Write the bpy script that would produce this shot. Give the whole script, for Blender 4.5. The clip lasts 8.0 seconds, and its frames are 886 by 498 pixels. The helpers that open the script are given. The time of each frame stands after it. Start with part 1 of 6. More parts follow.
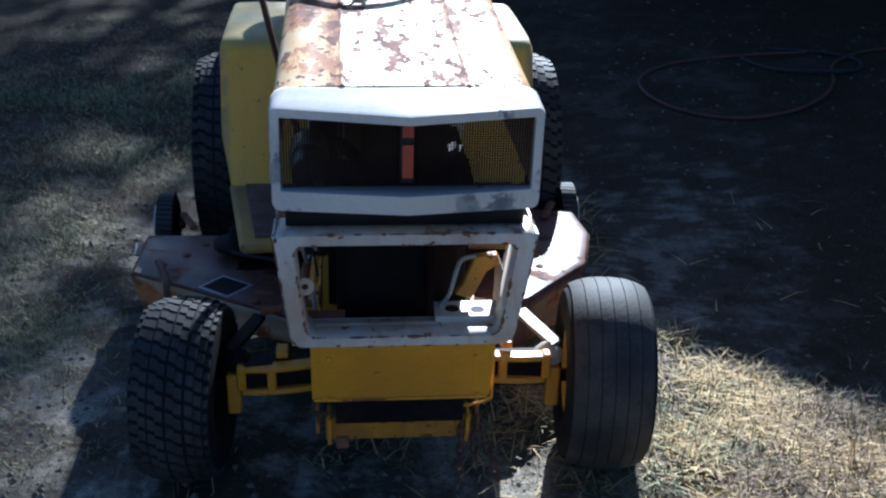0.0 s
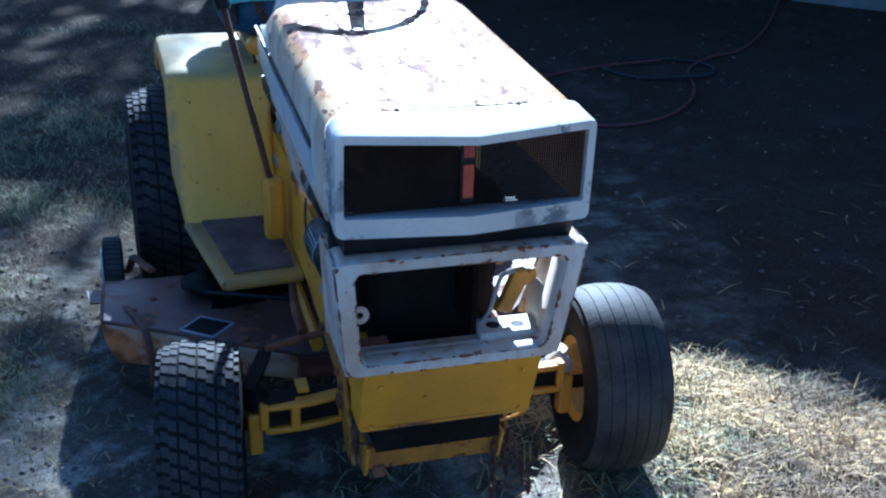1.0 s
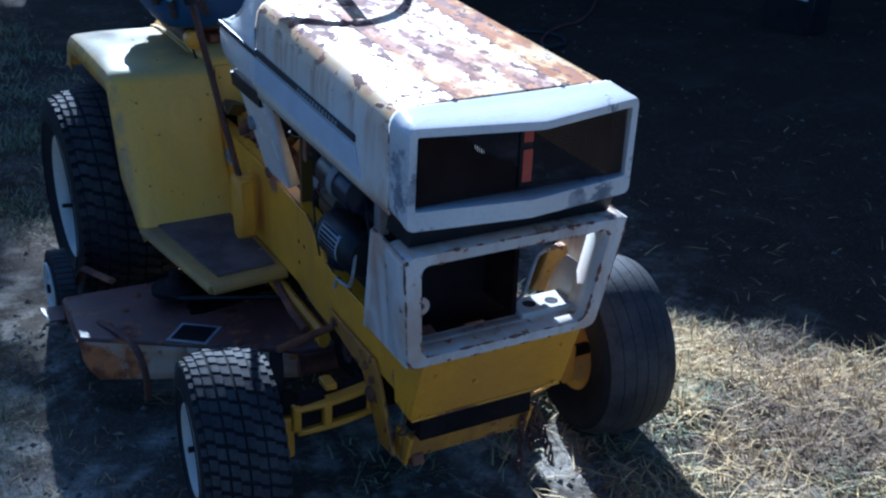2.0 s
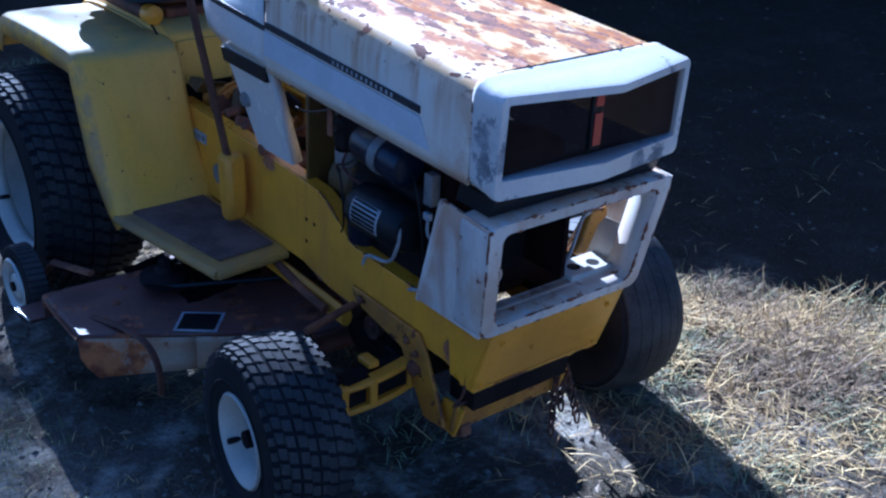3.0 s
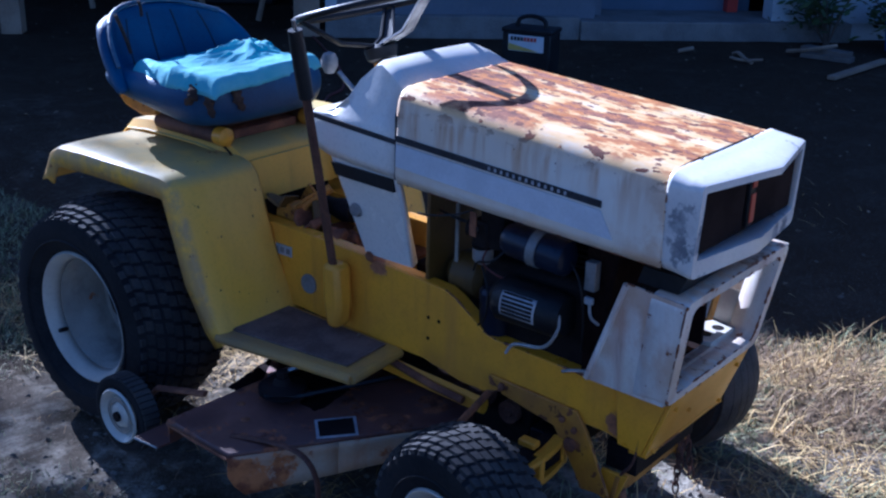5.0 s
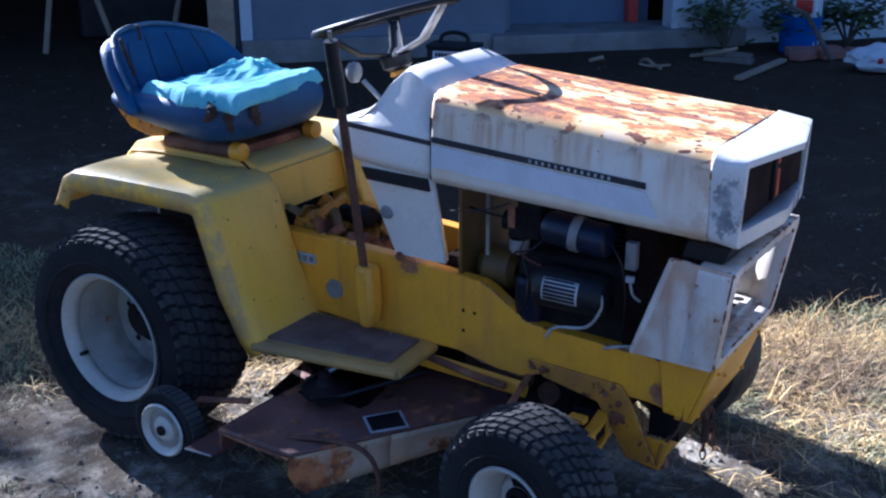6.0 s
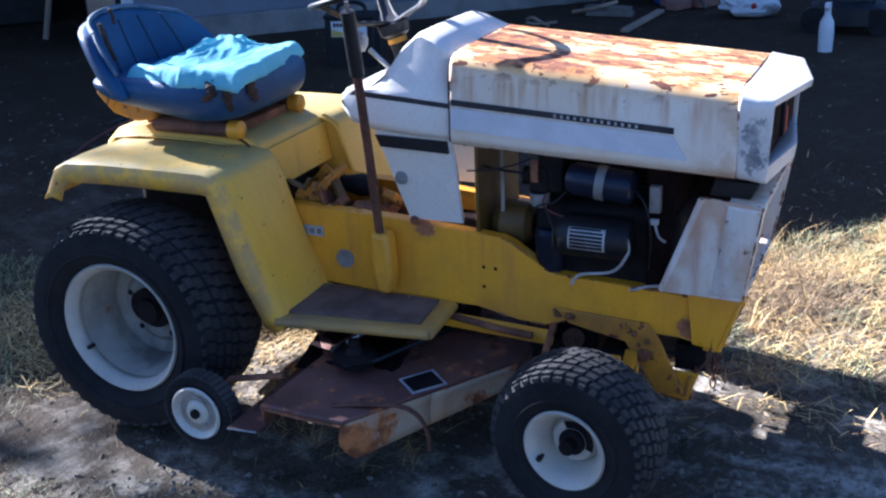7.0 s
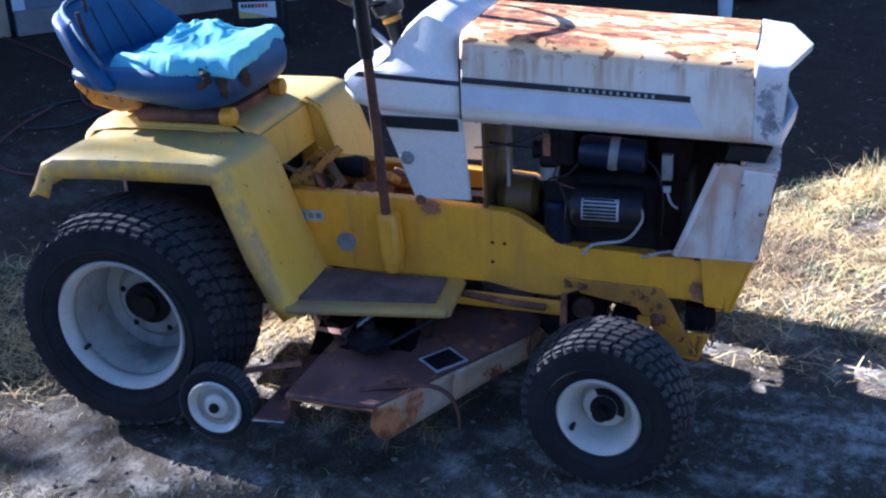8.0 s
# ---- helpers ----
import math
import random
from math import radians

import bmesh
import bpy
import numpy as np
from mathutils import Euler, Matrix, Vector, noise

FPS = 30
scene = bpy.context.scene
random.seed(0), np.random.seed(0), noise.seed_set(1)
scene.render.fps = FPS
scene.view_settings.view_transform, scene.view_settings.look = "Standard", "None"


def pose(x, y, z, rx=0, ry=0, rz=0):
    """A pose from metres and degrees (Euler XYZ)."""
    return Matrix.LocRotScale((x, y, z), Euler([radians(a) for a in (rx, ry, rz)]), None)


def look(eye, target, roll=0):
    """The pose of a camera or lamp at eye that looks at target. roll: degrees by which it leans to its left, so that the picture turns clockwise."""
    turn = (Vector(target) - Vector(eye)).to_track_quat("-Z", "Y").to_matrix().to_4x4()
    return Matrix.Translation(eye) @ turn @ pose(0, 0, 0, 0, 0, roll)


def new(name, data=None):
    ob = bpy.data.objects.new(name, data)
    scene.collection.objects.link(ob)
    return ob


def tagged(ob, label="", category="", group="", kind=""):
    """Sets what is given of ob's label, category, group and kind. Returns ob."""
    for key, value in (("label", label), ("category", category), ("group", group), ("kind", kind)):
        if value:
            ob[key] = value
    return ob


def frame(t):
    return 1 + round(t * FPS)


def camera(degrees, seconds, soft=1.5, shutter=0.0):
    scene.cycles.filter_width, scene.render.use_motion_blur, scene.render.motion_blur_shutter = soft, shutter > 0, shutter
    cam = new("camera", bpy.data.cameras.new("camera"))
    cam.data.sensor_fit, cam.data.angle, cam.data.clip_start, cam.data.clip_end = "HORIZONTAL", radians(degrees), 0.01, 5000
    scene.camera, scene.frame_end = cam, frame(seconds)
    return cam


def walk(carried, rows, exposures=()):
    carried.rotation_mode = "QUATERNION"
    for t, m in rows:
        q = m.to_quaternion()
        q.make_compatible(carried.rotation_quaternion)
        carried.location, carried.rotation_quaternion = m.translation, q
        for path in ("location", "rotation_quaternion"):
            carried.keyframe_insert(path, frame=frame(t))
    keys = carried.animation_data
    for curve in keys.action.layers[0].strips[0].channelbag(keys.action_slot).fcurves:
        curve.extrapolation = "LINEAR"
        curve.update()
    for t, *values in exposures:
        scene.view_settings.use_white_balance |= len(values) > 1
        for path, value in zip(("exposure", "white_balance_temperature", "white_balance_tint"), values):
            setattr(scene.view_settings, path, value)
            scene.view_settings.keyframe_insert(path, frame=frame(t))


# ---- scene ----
cam = camera(42.5, 8.0, soft=2.3)
PATH = [
    (0, (-0.113, -3.177, 1.431), (0.072, -1.374, 0.586), 1.7),
    (0.5, (-0.284, -3.15, 1.428), (0.046, -1.36, 0.599), 1.2),
    (1, (-0.529, -3.108, 1.417), (0.003, -1.354, 0.618), 1.6),
    (1.5, (-0.747, -3.05, 1.401), (-0.033, -1.347, 0.631), 2.1),
    (2, (-0.95, -2.948, 1.429), (-0.074, -1.352, 0.602), 1.7),
    (3.5, (-1.475, -2.57, 1.4), (-0.219, -1.26, 0.561), 3.1),
    (4, (-1.619, -2.467, 1.414), (-0.296, -1.212, 0.595), 2.5),
    (4.5, (-1.785, -2.369, 1.445), (-0.383, -1.169, 0.672), 2.3),
    (5, (-1.915, -2.304, 1.451), (-0.458, -1.13, 0.745), 1.6),
    (6.5, (-2.359, -1.97, 1.417), (-0.707, -1.066, 0.744), -1.2),
    (7, (-2.458, -1.803, 1.434), (-0.762, -1.023, 0.717), -2.2),
    (7.5, (-2.511, -1.635, 1.448), (-0.786, -0.966, 0.689), -3.0),
    (8, (-2.578, -1.491, 1.454), (-0.817, -0.933, 0.689), -2.7),
]
EXPOSURES = [(0.0, 0.4, 4250, 9), (0.5, 0.55, 4100, 8), (1.0, 1.0, 3850, 7), (1.5, 0.78, 3850, 8), (2.0, 0.5, 3850, 10), (3.5, 0.78, 3700, 19), (4.0, 0.65, 3800, 20), (4.5, 0.57, 4000, 21), (5.0, 0.67, 3970, 22), (6.5, 1.45, 4400, 19), (7.5, 1.6, 4450, 20), (8.0, 1.62, 4250, 21)]
walk(cam, [(t, look(eye, target, roll)) for t, eye, target, roll in PATH], EXPOSURES)
# world, sun and exposure
SUN_UP, SUN_TURN = 29.0, 13.0
world = bpy.data.worlds.new("sky")
scene.world = world
world.use_nodes = True
wn = world.node_tree
sky = wn.nodes.new("ShaderNodeTexSky")
sky.sky_type, sky.sun_disc = "NISHITA", False
sky.sun_elevation, sky.sun_rotation = radians(SUN_UP), radians(SUN_TURN)
wn.links.new(sky.outputs[0], wn.nodes["Background"].inputs[0])
wn.nodes["Background"].inputs[1].default_value = 0.055
SUN_WAY = Vector((math.sin(radians(SUN_TURN)) * math.cos(radians(SUN_UP)),
                  math.cos(radians(SUN_TURN)) * math.cos(radians(SUN_UP)), math.sin(radians(SUN_UP))))
sun = new("sun", bpy.data.lights.new("sun", "SUN"))
sun.data.energy, sun.data.angle, sun.data.color = 9.6, radians(0.53), (1.0, 0.82, 0.58)
sun.matrix_basis = look(SUN_WAY * 30, (0, 0, 0))


# ---------------------------------------------------------------- materials
def node(nt, kind, **values):
    n = nt.nodes.new(kind)
    for key, value in values.items():
        n.inputs[key].default_value = value
    return n


def noise_node(nt, co, scale, detail=4.0, rough=0.55, stretch=None):
    n = node(nt, "ShaderNodeTexNoise", Scale=scale, Detail=detail, Roughness=rough)
    if stretch:
        mp = nt.nodes.new("ShaderNodeMapping")
        mp.inputs["Scale"].default_value = stretch
        nt.links.new(co, mp.inputs[0])
        nt.links.new(mp.outputs[0], n.inputs["Vector"])
    else:
        nt.links.new(co, n.inputs["Vector"])
    return n.outputs["Fac"]


def ramp(nt, src, a, b):
    n = nt.nodes.new("ShaderNodeMapRange")
    n.interpolation_type = "SMOOTHSTEP"
    n.inputs["From Min"].default_value, n.inputs["From Max"].default_value = a, b
    nt.links.new(src, n.inputs["Value"])
    return n.outputs[0]


def mathn(nt, op, a, b):
    n = nt.nodes.new("ShaderNodeMath")
    n.operation = op
    for k, v in enumerate((a, b)):
        if isinstance(v, (int, float)):
            n.inputs[k].default_value = v
        else:
            nt.links.new(v, n.inputs[k])
    return n.outputs[0]


def mixc(nt, fac, a, b):
    n = nt.nodes.new("ShaderNodeMix")
    n.data_type = "RGBA"
    for sock, v in ((n.inputs[0], fac), (n.inputs[6], a), (n.inputs[7], b)):
        if isinstance(v, (int, float)):
            sock.default_value = v
        elif isinstance(v, tuple):
            sock.default_value = (*v, 1)
        else:
            nt.links.new(v, sock)
    return n.outputs[2]


def start(name, rough=0.6, metal=0.0):
    m = bpy.data.materials.new(name)
    m.use_nodes = True
    nt = m.node_tree
    b = nt.nodes["Principled BSDF"]
    b.inputs["Roughness"].default_value, b.inputs["Metallic"].default_value = rough, metal
    co = nt.nodes.new("ShaderNodeTexCoord").outputs["Object"]
    return m, nt, b, co


def bump(nt, b, src, strength, dist=0.002):
    n = node(nt, "ShaderNodeBump", Strength=strength, Distance=dist)
    nt.links.new(src, n.inputs["Height"])
    nt.links.new(n.outputs[0], b.inputs["Normal"])


def surface(name, col, col2, scale=8.0, rough=0.6, metal=0.0, grain=80.0, relief=0.25, dist=0.002):
    """Two tones mixed at two scales, with fine relief."""
    m, nt, b, co = start(name, rough, metal)
    big, fine = noise_node(nt, co, scale, 5), noise_node(nt, co, grain, 3)
    fac = ramp(nt, mathn(nt, "ADD", mathn(nt, "MULTIPLY", big, 0.7), mathn(nt, "MULTIPLY", fine, 0.3)), 0.36, 0.64)
    nt.links.new(mixc(nt, fac, col, col2), b.inputs["Base Color"])
    bump(nt, b, fine, relief, dist)
    return m


def paint(name, col, dull, rust=0.45, scale=9.0, rough=0.45, top_rust=0.0, drips=0.0, dark=(0.13, 0.05, 0.022), light=(0.36, 0.15, 0.055), dust=None, rust_rough=0.85, chips=0.0, wash=0.0, soak_tone=(0.40, 0.23, 0.11), worn=(), edge=None):
    """Old enamel: chalky patches, rust blots that eat through it, rust on upward faces, drips on upright ones."""
    m, nt, b, co = start(name, rough)
    big, mid, fine = noise_node(nt, co, scale * 0.35, 4), noise_node(nt, co, scale, 7, 0.62), noise_node(nt, co, 130, 3)
    tone = mixc(nt, ramp(nt, big, 0.38, 0.66), col, dull)
    tone = mixc(nt, mathn(nt, "MULTIPLY", ramp(nt, fine, 0.45, 0.75), 0.18), tone, tuple(c * 0.55 for c in dull))
    eaten = mid
    for spot, reach, more in worn:  # places where the paint has gone first
        far = nt.nodes.new("ShaderNodeVectorMath")
        far.operation = "DISTANCE"
        nt.links.new(co, far.inputs[0])
        far.inputs[1].default_value = spot
        near = ramp(nt, far.outputs["Value"], reach, reach * 0.2)
        eaten = mathn(nt, "ADD", eaten, mathn(nt, "MULTIPLY", near, more))
        tone = mixc(nt, mathn(nt, "MULTIPLY", near, min(more * 2.2, 0.6)), tone, soak_tone)
    mask = ramp(nt, mathn(nt, "ADD", eaten, mathn(nt, "MULTIPLY", mathn(nt, "SUBTRACT", fine, 0.5), 0.12)), 0.78 - 0.22 * rust, 0.83 - 0.2 * rust)
    if chips:
        nick = noise_node(nt, co, 42, 3, 0.5)
        mask = mathn(nt, "MAXIMUM", mask, ramp(nt, nick, 0.71 - 0.1 * chips, 0.74 - 0.1 * chips))
    if top_rust or drips or dust:
        geo = nt.nodes.new("ShaderNodeNewGeometry")
        sep = nt.nodes.new("ShaderNodeSeparateXYZ")
        nt.links.new(geo.outputs["Normal"], sep.inputs[0])
        up = ramp(nt, sep.outputs["Z"], 0.55, 0.93)
    if top_rust:
        wide = noise_node(nt, co, 4.6, 5, 0.6, (1.0, 0.5, 1.0))
        spots = noise_node(nt, co, 38, 2, 0.5)
        both = mathn(nt, "ADD", mathn(nt, "MULTIPLY", wide, 0.68), mathn(nt, "MULTIPLY", spots, 0.32))
        heavy = ramp(nt, both, 0.64 - 0.14 * top_rust, 0.69 - 0.13 * top_rust)
        dots = ramp(nt, spots, 0.71 - 0.1 * top_rust, 0.76 - 0.1 * top_rust)
        halo = mathn(nt, "MULTIPLY", ramp(nt, mathn(nt, "ADD", mathn(nt, "MULTIPLY", wide, 0.5), mathn(nt, "MULTIPLY", spots, 0.5)), 0.40, 0.58), mathn(nt, "MULTIPLY", up, 0.6))
        tone = mixc(nt, halo, tone, (0.66, 0.43, 0.21))
        mask = mathn(nt, "MAXIMUM", mask, mathn(nt, "MULTIPLY", mathn(nt, "MAXIMUM", mathn(nt, "MULTIPLY", heavy, 0.88), dots), up))
    if drips:
        run = noise_node(nt, co, 24, 4, 0.55, (1.0, 1.0, 0.09))
        side = mathn(nt, "SUBTRACT", 1.0, up)
        mask = mathn(nt, "MAXIMUM", mask, mathn(nt, "MULTIPLY", mathn(nt, "MULTIPLY", ramp(nt, run, 0.58, 0.78), side), drips))
        stain = mathn(nt, "MULTIPLY", mathn(nt, "MULTIPLY", ramp(nt, run, 0.42, 0.66), side), min(drips, 0.8))
        tone = mixc(nt, stain, tone, tuple(0.55 * c + 0.45 * d for c, d in zip(light, col)))
    if edge:  # a scuffed fold at a set distance from the middle
        place, half, off = nt.nodes.new("ShaderNodeSeparateXYZ"), nt.nodes.new("ShaderNodeMath"), nt.nodes.new("ShaderNodeMath")
        nt.links.new(co, place.inputs[0])
        half.operation = off.operation = "ABSOLUTE"
        nt.links.new(place.outputs["X"], half.inputs[0])
        nt.links.new(mathn(nt, "SUBTRACT", half.outputs[0], edge), off.inputs[0])
        scuff = mathn(nt, "MULTIPLY", ramp(nt, off.outputs[0], 0.020, 0.004), ramp(nt, noise_node(nt, co, 18, 5, 0.65), 0.36, 0.58))
        tone = mixc(nt, mathn(nt, "MULTIPLY", scuff, 0.6), tone, (0.36, 0.26, 0.16))
    if wash:
        soak = noise_node(nt, co, 7.5, 5, 0.62, (1.0, 1.0, 0.6))
        tone = mixc(nt, mathn(nt, "MULTIPLY", ramp(nt, soak, 0.48, 0.68), wash), tone, soak_tone)
    if dust:
        tone = mixc(nt, mathn(nt, "MULTIPLY", up, ramp(nt, mid, 0.12, 0.60)), tone, dust)
    rusty = mixc(nt, ramp(nt, mathn(nt, "ADD", mathn(nt, "MULTIPLY", noise_node(nt, co, 24, 4), 0.75), mathn(nt, "MULTIPLY", fine, 0.25)), 0.38, 0.62), dark, light)
    nt.links.new(mixc(nt, mask, tone, rusty), b.inputs["Base Color"])
    nt.links.new(mathn(nt, "ADD", mathn(nt, "MULTIPLY", mask, rust_rough - rough), mathn(nt, "MULTIPLY", big, rough * 2)), b.inputs["Roughness"])
    bump(nt, b, mathn(nt, "ADD", mathn(nt, "MULTIPLY", mask, -0.6), mathn(nt, "MULTIPLY", fine, 0.35)), 0.35, 0.0015)
    return m


def hood_paint(name):
    """White enamel weathered from above: lengthwise rust bleeding through the flat top, specks, runs over the shoulders."""
    m, nt, b, co = start(name, 0.34)
    geo, sep, place = nt.nodes.new("ShaderNodeNewGeometry"), nt.nodes.new("ShaderNodeSeparateXYZ"), nt.nodes.new("ShaderNodeSeparateXYZ")
    nt.links.new(geo.outputs["Normal"], sep.inputs[0])
    nt.links.new(co, place.inputs[0])
    up = ramp(nt, sep.outputs["Z"], 0.5, 0.93)
    shoulder = ramp(nt, sep.outputs["Z"], 0.05, 0.6)
    ribs = nt.nodes.new("ShaderNodeMath")
    ribs.operation = "ABSOLUTE"
    nt.links.new(place.outputs["X"], ribs.inputs[0])
    off = nt.nodes.new("ShaderNodeMath")
    off.operation = "ABSOLUTE"
    nt.links.new(mathn(nt, "SUBTRACT", ribs.outputs[0], 0.102), off.inputs[0])
    rib = ramp(nt, off.outputs[0], 0.007, 0.002)
    rear = mathn(nt, "MULTIPLY", ramp(nt, place.outputs["Y"], -1.45, -0.85), 0.085)
    broad = mathn(nt, "ADD", noise_node(nt, co, 12.0, 5, 0.6, (1.0, 0.45, 1.0)), rear)
    streak = noise_node(nt, co, 30, 4, 0.6, (1.0, 0.22, 1.0))
    blot = noise_node(nt, co, 34, 5, 0.62, (1.0, 0.5, 1.0))
    speck = noise_node(nt, co, 48, 4, 0.55, (1.0, 0.55, 1.0))
    fine = noise_node(nt, co, 160, 3)
    base = mixc(nt, ramp(nt, noise_node(nt, co, 4, 4), 0.38, 0.66), (0.82, 0.77, 0.66), (0.76, 0.67, 0.52))
    # cream stain round the rust, then crisp orange-brown rust in lengthwise patches, then pitted dark spots
    mixed = mathn(nt, "ADD", mathn(nt, "MULTIPLY", broad, 0.45), mathn(nt, "ADD", mathn(nt, "MULTIPLY", streak, 0.25), mathn(nt, "MULTIPLY", blot, 0.3)))
    stain = mathn(nt, "MULTIPLY", ramp(nt, mixed, 0.33, 0.51), mathn(nt, "MULTIPLY", shoulder, 0.92))
    tone = mixc(nt, stain, base, (0.78, 0.50, 0.18))
    film = mathn(nt, "MULTIPLY", ramp(nt, mixed, 0.492, 0.535), mathn(nt, "MULTIPLY", up, 0.88))
    tone = mixc(nt, film, tone, mixc(nt, ramp(nt, blot, 0.38, 0.62), (0.55, 0.215, 0.05), (0.36, 0.12, 0.032)))
    pits = mathn(nt, "MULTIPLY", ramp(nt, mathn(nt, "ADD", mathn(nt, "MULTIPLY", blot, 0.55), mathn(nt, "MULTIPLY", broad, 0.45)), 0.575, 0.61), up)
    dots = mathn(nt, "MULTIPLY", ramp(nt, mathn(nt, "ADD", speck, mathn(nt, "MULTIPLY", mathn(nt, "SUBTRACT", broad, 0.5), 0.45)), 0.575, 0.61), shoulder)
    # runs down the sides, strongest near the shoulder and at the front end
    high = ramp(nt, place.outputs["Z"], 0.76, 0.91)
    front = ramp(nt, place.outputs["Y"], -1.28, -1.42)
    side = mathn(nt, "SUBTRACT", 1.0, shoulder)
    run = noise_node(nt, co, 26, 4, 0.55, (1.0, 1.0, 0.10))
    mottle = noise_node(nt, co, 13, 5, 0.6)
    runs = mathn(nt, "MULTIPLY", mathn(nt, "MULTIPLY", ramp(nt, run, 0.43, 0.64), side), mathn(nt, "ADD", mathn(nt, "MULTIPLY", high, 0.80), 0.16))
    bleed = mathn(nt, "MULTIPLY", mathn(nt, "MULTIPLY", ramp(nt, mottle, 0.38, 0.62), side), mathn(nt, "ADD", mathn(nt, "MULTIPLY", front, 0.5), 0.12))
    tone = mixc(nt, mathn(nt, "MAXIMUM", runs, bleed), tone, (0.52, 0.33, 0.17))
    hard = mathn(nt, "MULTIPLY", mathn(nt, "MULTIPLY", ramp(nt, mathn(nt, "ADD", mathn(nt, "MULTIPLY", run, 0.75), mathn(nt, "MULTIPLY", blot, 0.25)), 0.555, 0.63), side), ramp(nt, place.outputs["Z"], 0.84, 0.905))
    mask = mathn(nt, "MAXIMUM", mathn(nt, "MAXIMUM", mathn(nt, "MULTIPLY", pits, 0.9), mathn(nt, "MULTIPLY", hard, 0.9)), dots)
    chip = ramp(nt, noise_node(nt, co, 34, 3, 0.5), 0.70, 0.73)
    mask = mathn(nt, "MAXIMUM", mask, mathn(nt, "MULTIPLY", chip, 0.9))
    mask = mathn(nt, "MAXIMUM", mask, mathn(nt, "MULTIPLY", mathn(nt, "MULTIPLY", rib, up), ramp(nt, streak, 0.40, 0.62)))
    rusty = mixc(nt, ramp(nt, mathn(nt, "ADD", mathn(nt, "MULTIPLY", blot, 0.6), mathn(nt, "MULTIPLY", fine, 0.4)), 0.42, 0.62), (0.11, 0.036, 0.018), (0.26, 0.095, 0.04))
    nt.links.new(mixc(nt, mask, tone, rusty), b.inputs["Base Color"])
    worn = mathn(nt, "MAXIMUM", mask, film)
    nt.links.new(mathn(nt, "ADD", 0.40, mathn(nt, "MULTIPLY", mask, 0.45)), b.inputs["Roughness"])
    b.inputs["Specular IOR Level"].default_value = 0.45
    bump(nt, b, mathn(nt, "ADD", mathn(nt, "MULTIPLY", worn, 0.5), mathn(nt, "MULTIPLY", fine, 0.35)), 0.4, 0.0015)
    return m


NOSE = paint("white_enamel_scuffed", (0.82, 0.78, 0.71), (0.72, 0.69, 0.62), 0.55, 9, 0.32, dark=(0.20, 0.20, 0.21), light=(0.42, 0.41, 0.40), wash=0.2, soak_tone=(0.50, 0.49, 0.48), worn=(((-0.214, -1.470, 0.80), 0.085, 0.22), ((-0.18, -1.49, 0.72), 0.08, 0.12), ((0.12, -1.50, 0.715), 0.12, 0.12)))
WHITE = paint("white_enamel", (0.82, 0.78, 0.70), (0.72, 0.68, 0.59), 0.25, 11, 0.32, 0.0, 0.0)
WHITE_HOOD = hood_paint("white_enamel_rusted")
WHITE_SHELL = paint("white_enamel_chipped", (0.78, 0.74, 0.67), (0.66, 0.60, 0.50), 0.4, 16, 0.45, 0.4, 0.5, chips=0.45, wash=0.5, soak_tone=(0.46, 0.27, 0.12))
WHITE_RUN = paint("white_enamel_rust_runs", (0.78, 0.74, 0.67), (0.70, 0.64, 0.53), -1.0, 15, 0.45, 0.0, 0.75, wash=0.55, soak_tone=(0.44, 0.23, 0.09), worn=(((-0.213, -1.455, 0.645), 0.06, 0.22), ((-0.212, -1.40, 0.65), 0.06, 0.24), ((-0.205, -1.345, 0.60), 0.05, 0.22), ((-0.198, -1.318, 0.53), 0.045, 0.20), ((-0.19, -1.30, 0.46), 0.04, 0.18), ((-0.214, -1.48, 0.58), 0.05, 0.18)))
HANGER = paint("yellow_enamel_rusted_through", (0.60, 0.28, 0.014), (0.40, 0.18, 0.02), 0.85, 26, 0.55, 0.0, 0.5, (0.06, 0.024, 0.012), (0.24, 0.095, 0.03), chips=0.9, wash=0.5, soak_tone=(0.30, 0.13, 0.03))
OLIVE = paint("dark_olive_enamel", (0.12, 0.07, 0.012), (0.06, 0.038, 0.012), 0.6, 13, 0.6)
YELLOW = paint("yellow_enamel", (0.82, 0.39, 0.011), (0.66, 0.31, 0.016), 0.45, 13, 0.42, 0.0, 0.3, soak_tone=(0.30, 0.13, 0.03), worn=(((-0.146, -0.69, 0.51), 0.055, 0.2), ((-0.146, -1.345, 0.335), 0.055, 0.28), ((-0.146, -1.04, 0.325), 0.045, 0.2), ((-0.146, -0.86, 0.325), 0.05, 0.12)))
YELLOW_CLEAN = paint("yellow_enamel_bright", (0.80, 0.38, 0.010), (0.66, 0.31, 0.016), 0.3, 13, 0.4)
FENDER = paint("faded_yellow_enamel", (0.88, 0.52, 0.040), (0.84, 0.52, 0.075), 0.42, 9, 0.5, 0.0, 0.15, dust=(0.46, 0.36, 0.12), chips=0.15, edge=0.396)
# Dish grime, darkened further to stand in for shade in the recess.
RIM = paint("dirty_shaded_rim_enamel", (0.36, 0.335, 0.28), (0.25, 0.235, 0.20), 0.5, 14, 0.55, 0.0, 0.1, wash=0.9, soak_tone=(0.15, 0.135, 0.12))
STEP = paint("dirty_yellow_step", (0.56, 0.33, 0.05), (0.38, 0.25, 0.08), 0.5, 10, 0.55, 0.0, 0.2, wash=0.5, soak_tone=(0.24, 0.17, 0.09))
CREAM = paint("cream_rim_enamel", (0.66, 0.62, 0.52), (0.52, 0.48, 0.40), 0.35, 14, 0.45, 0.0, 0.1)
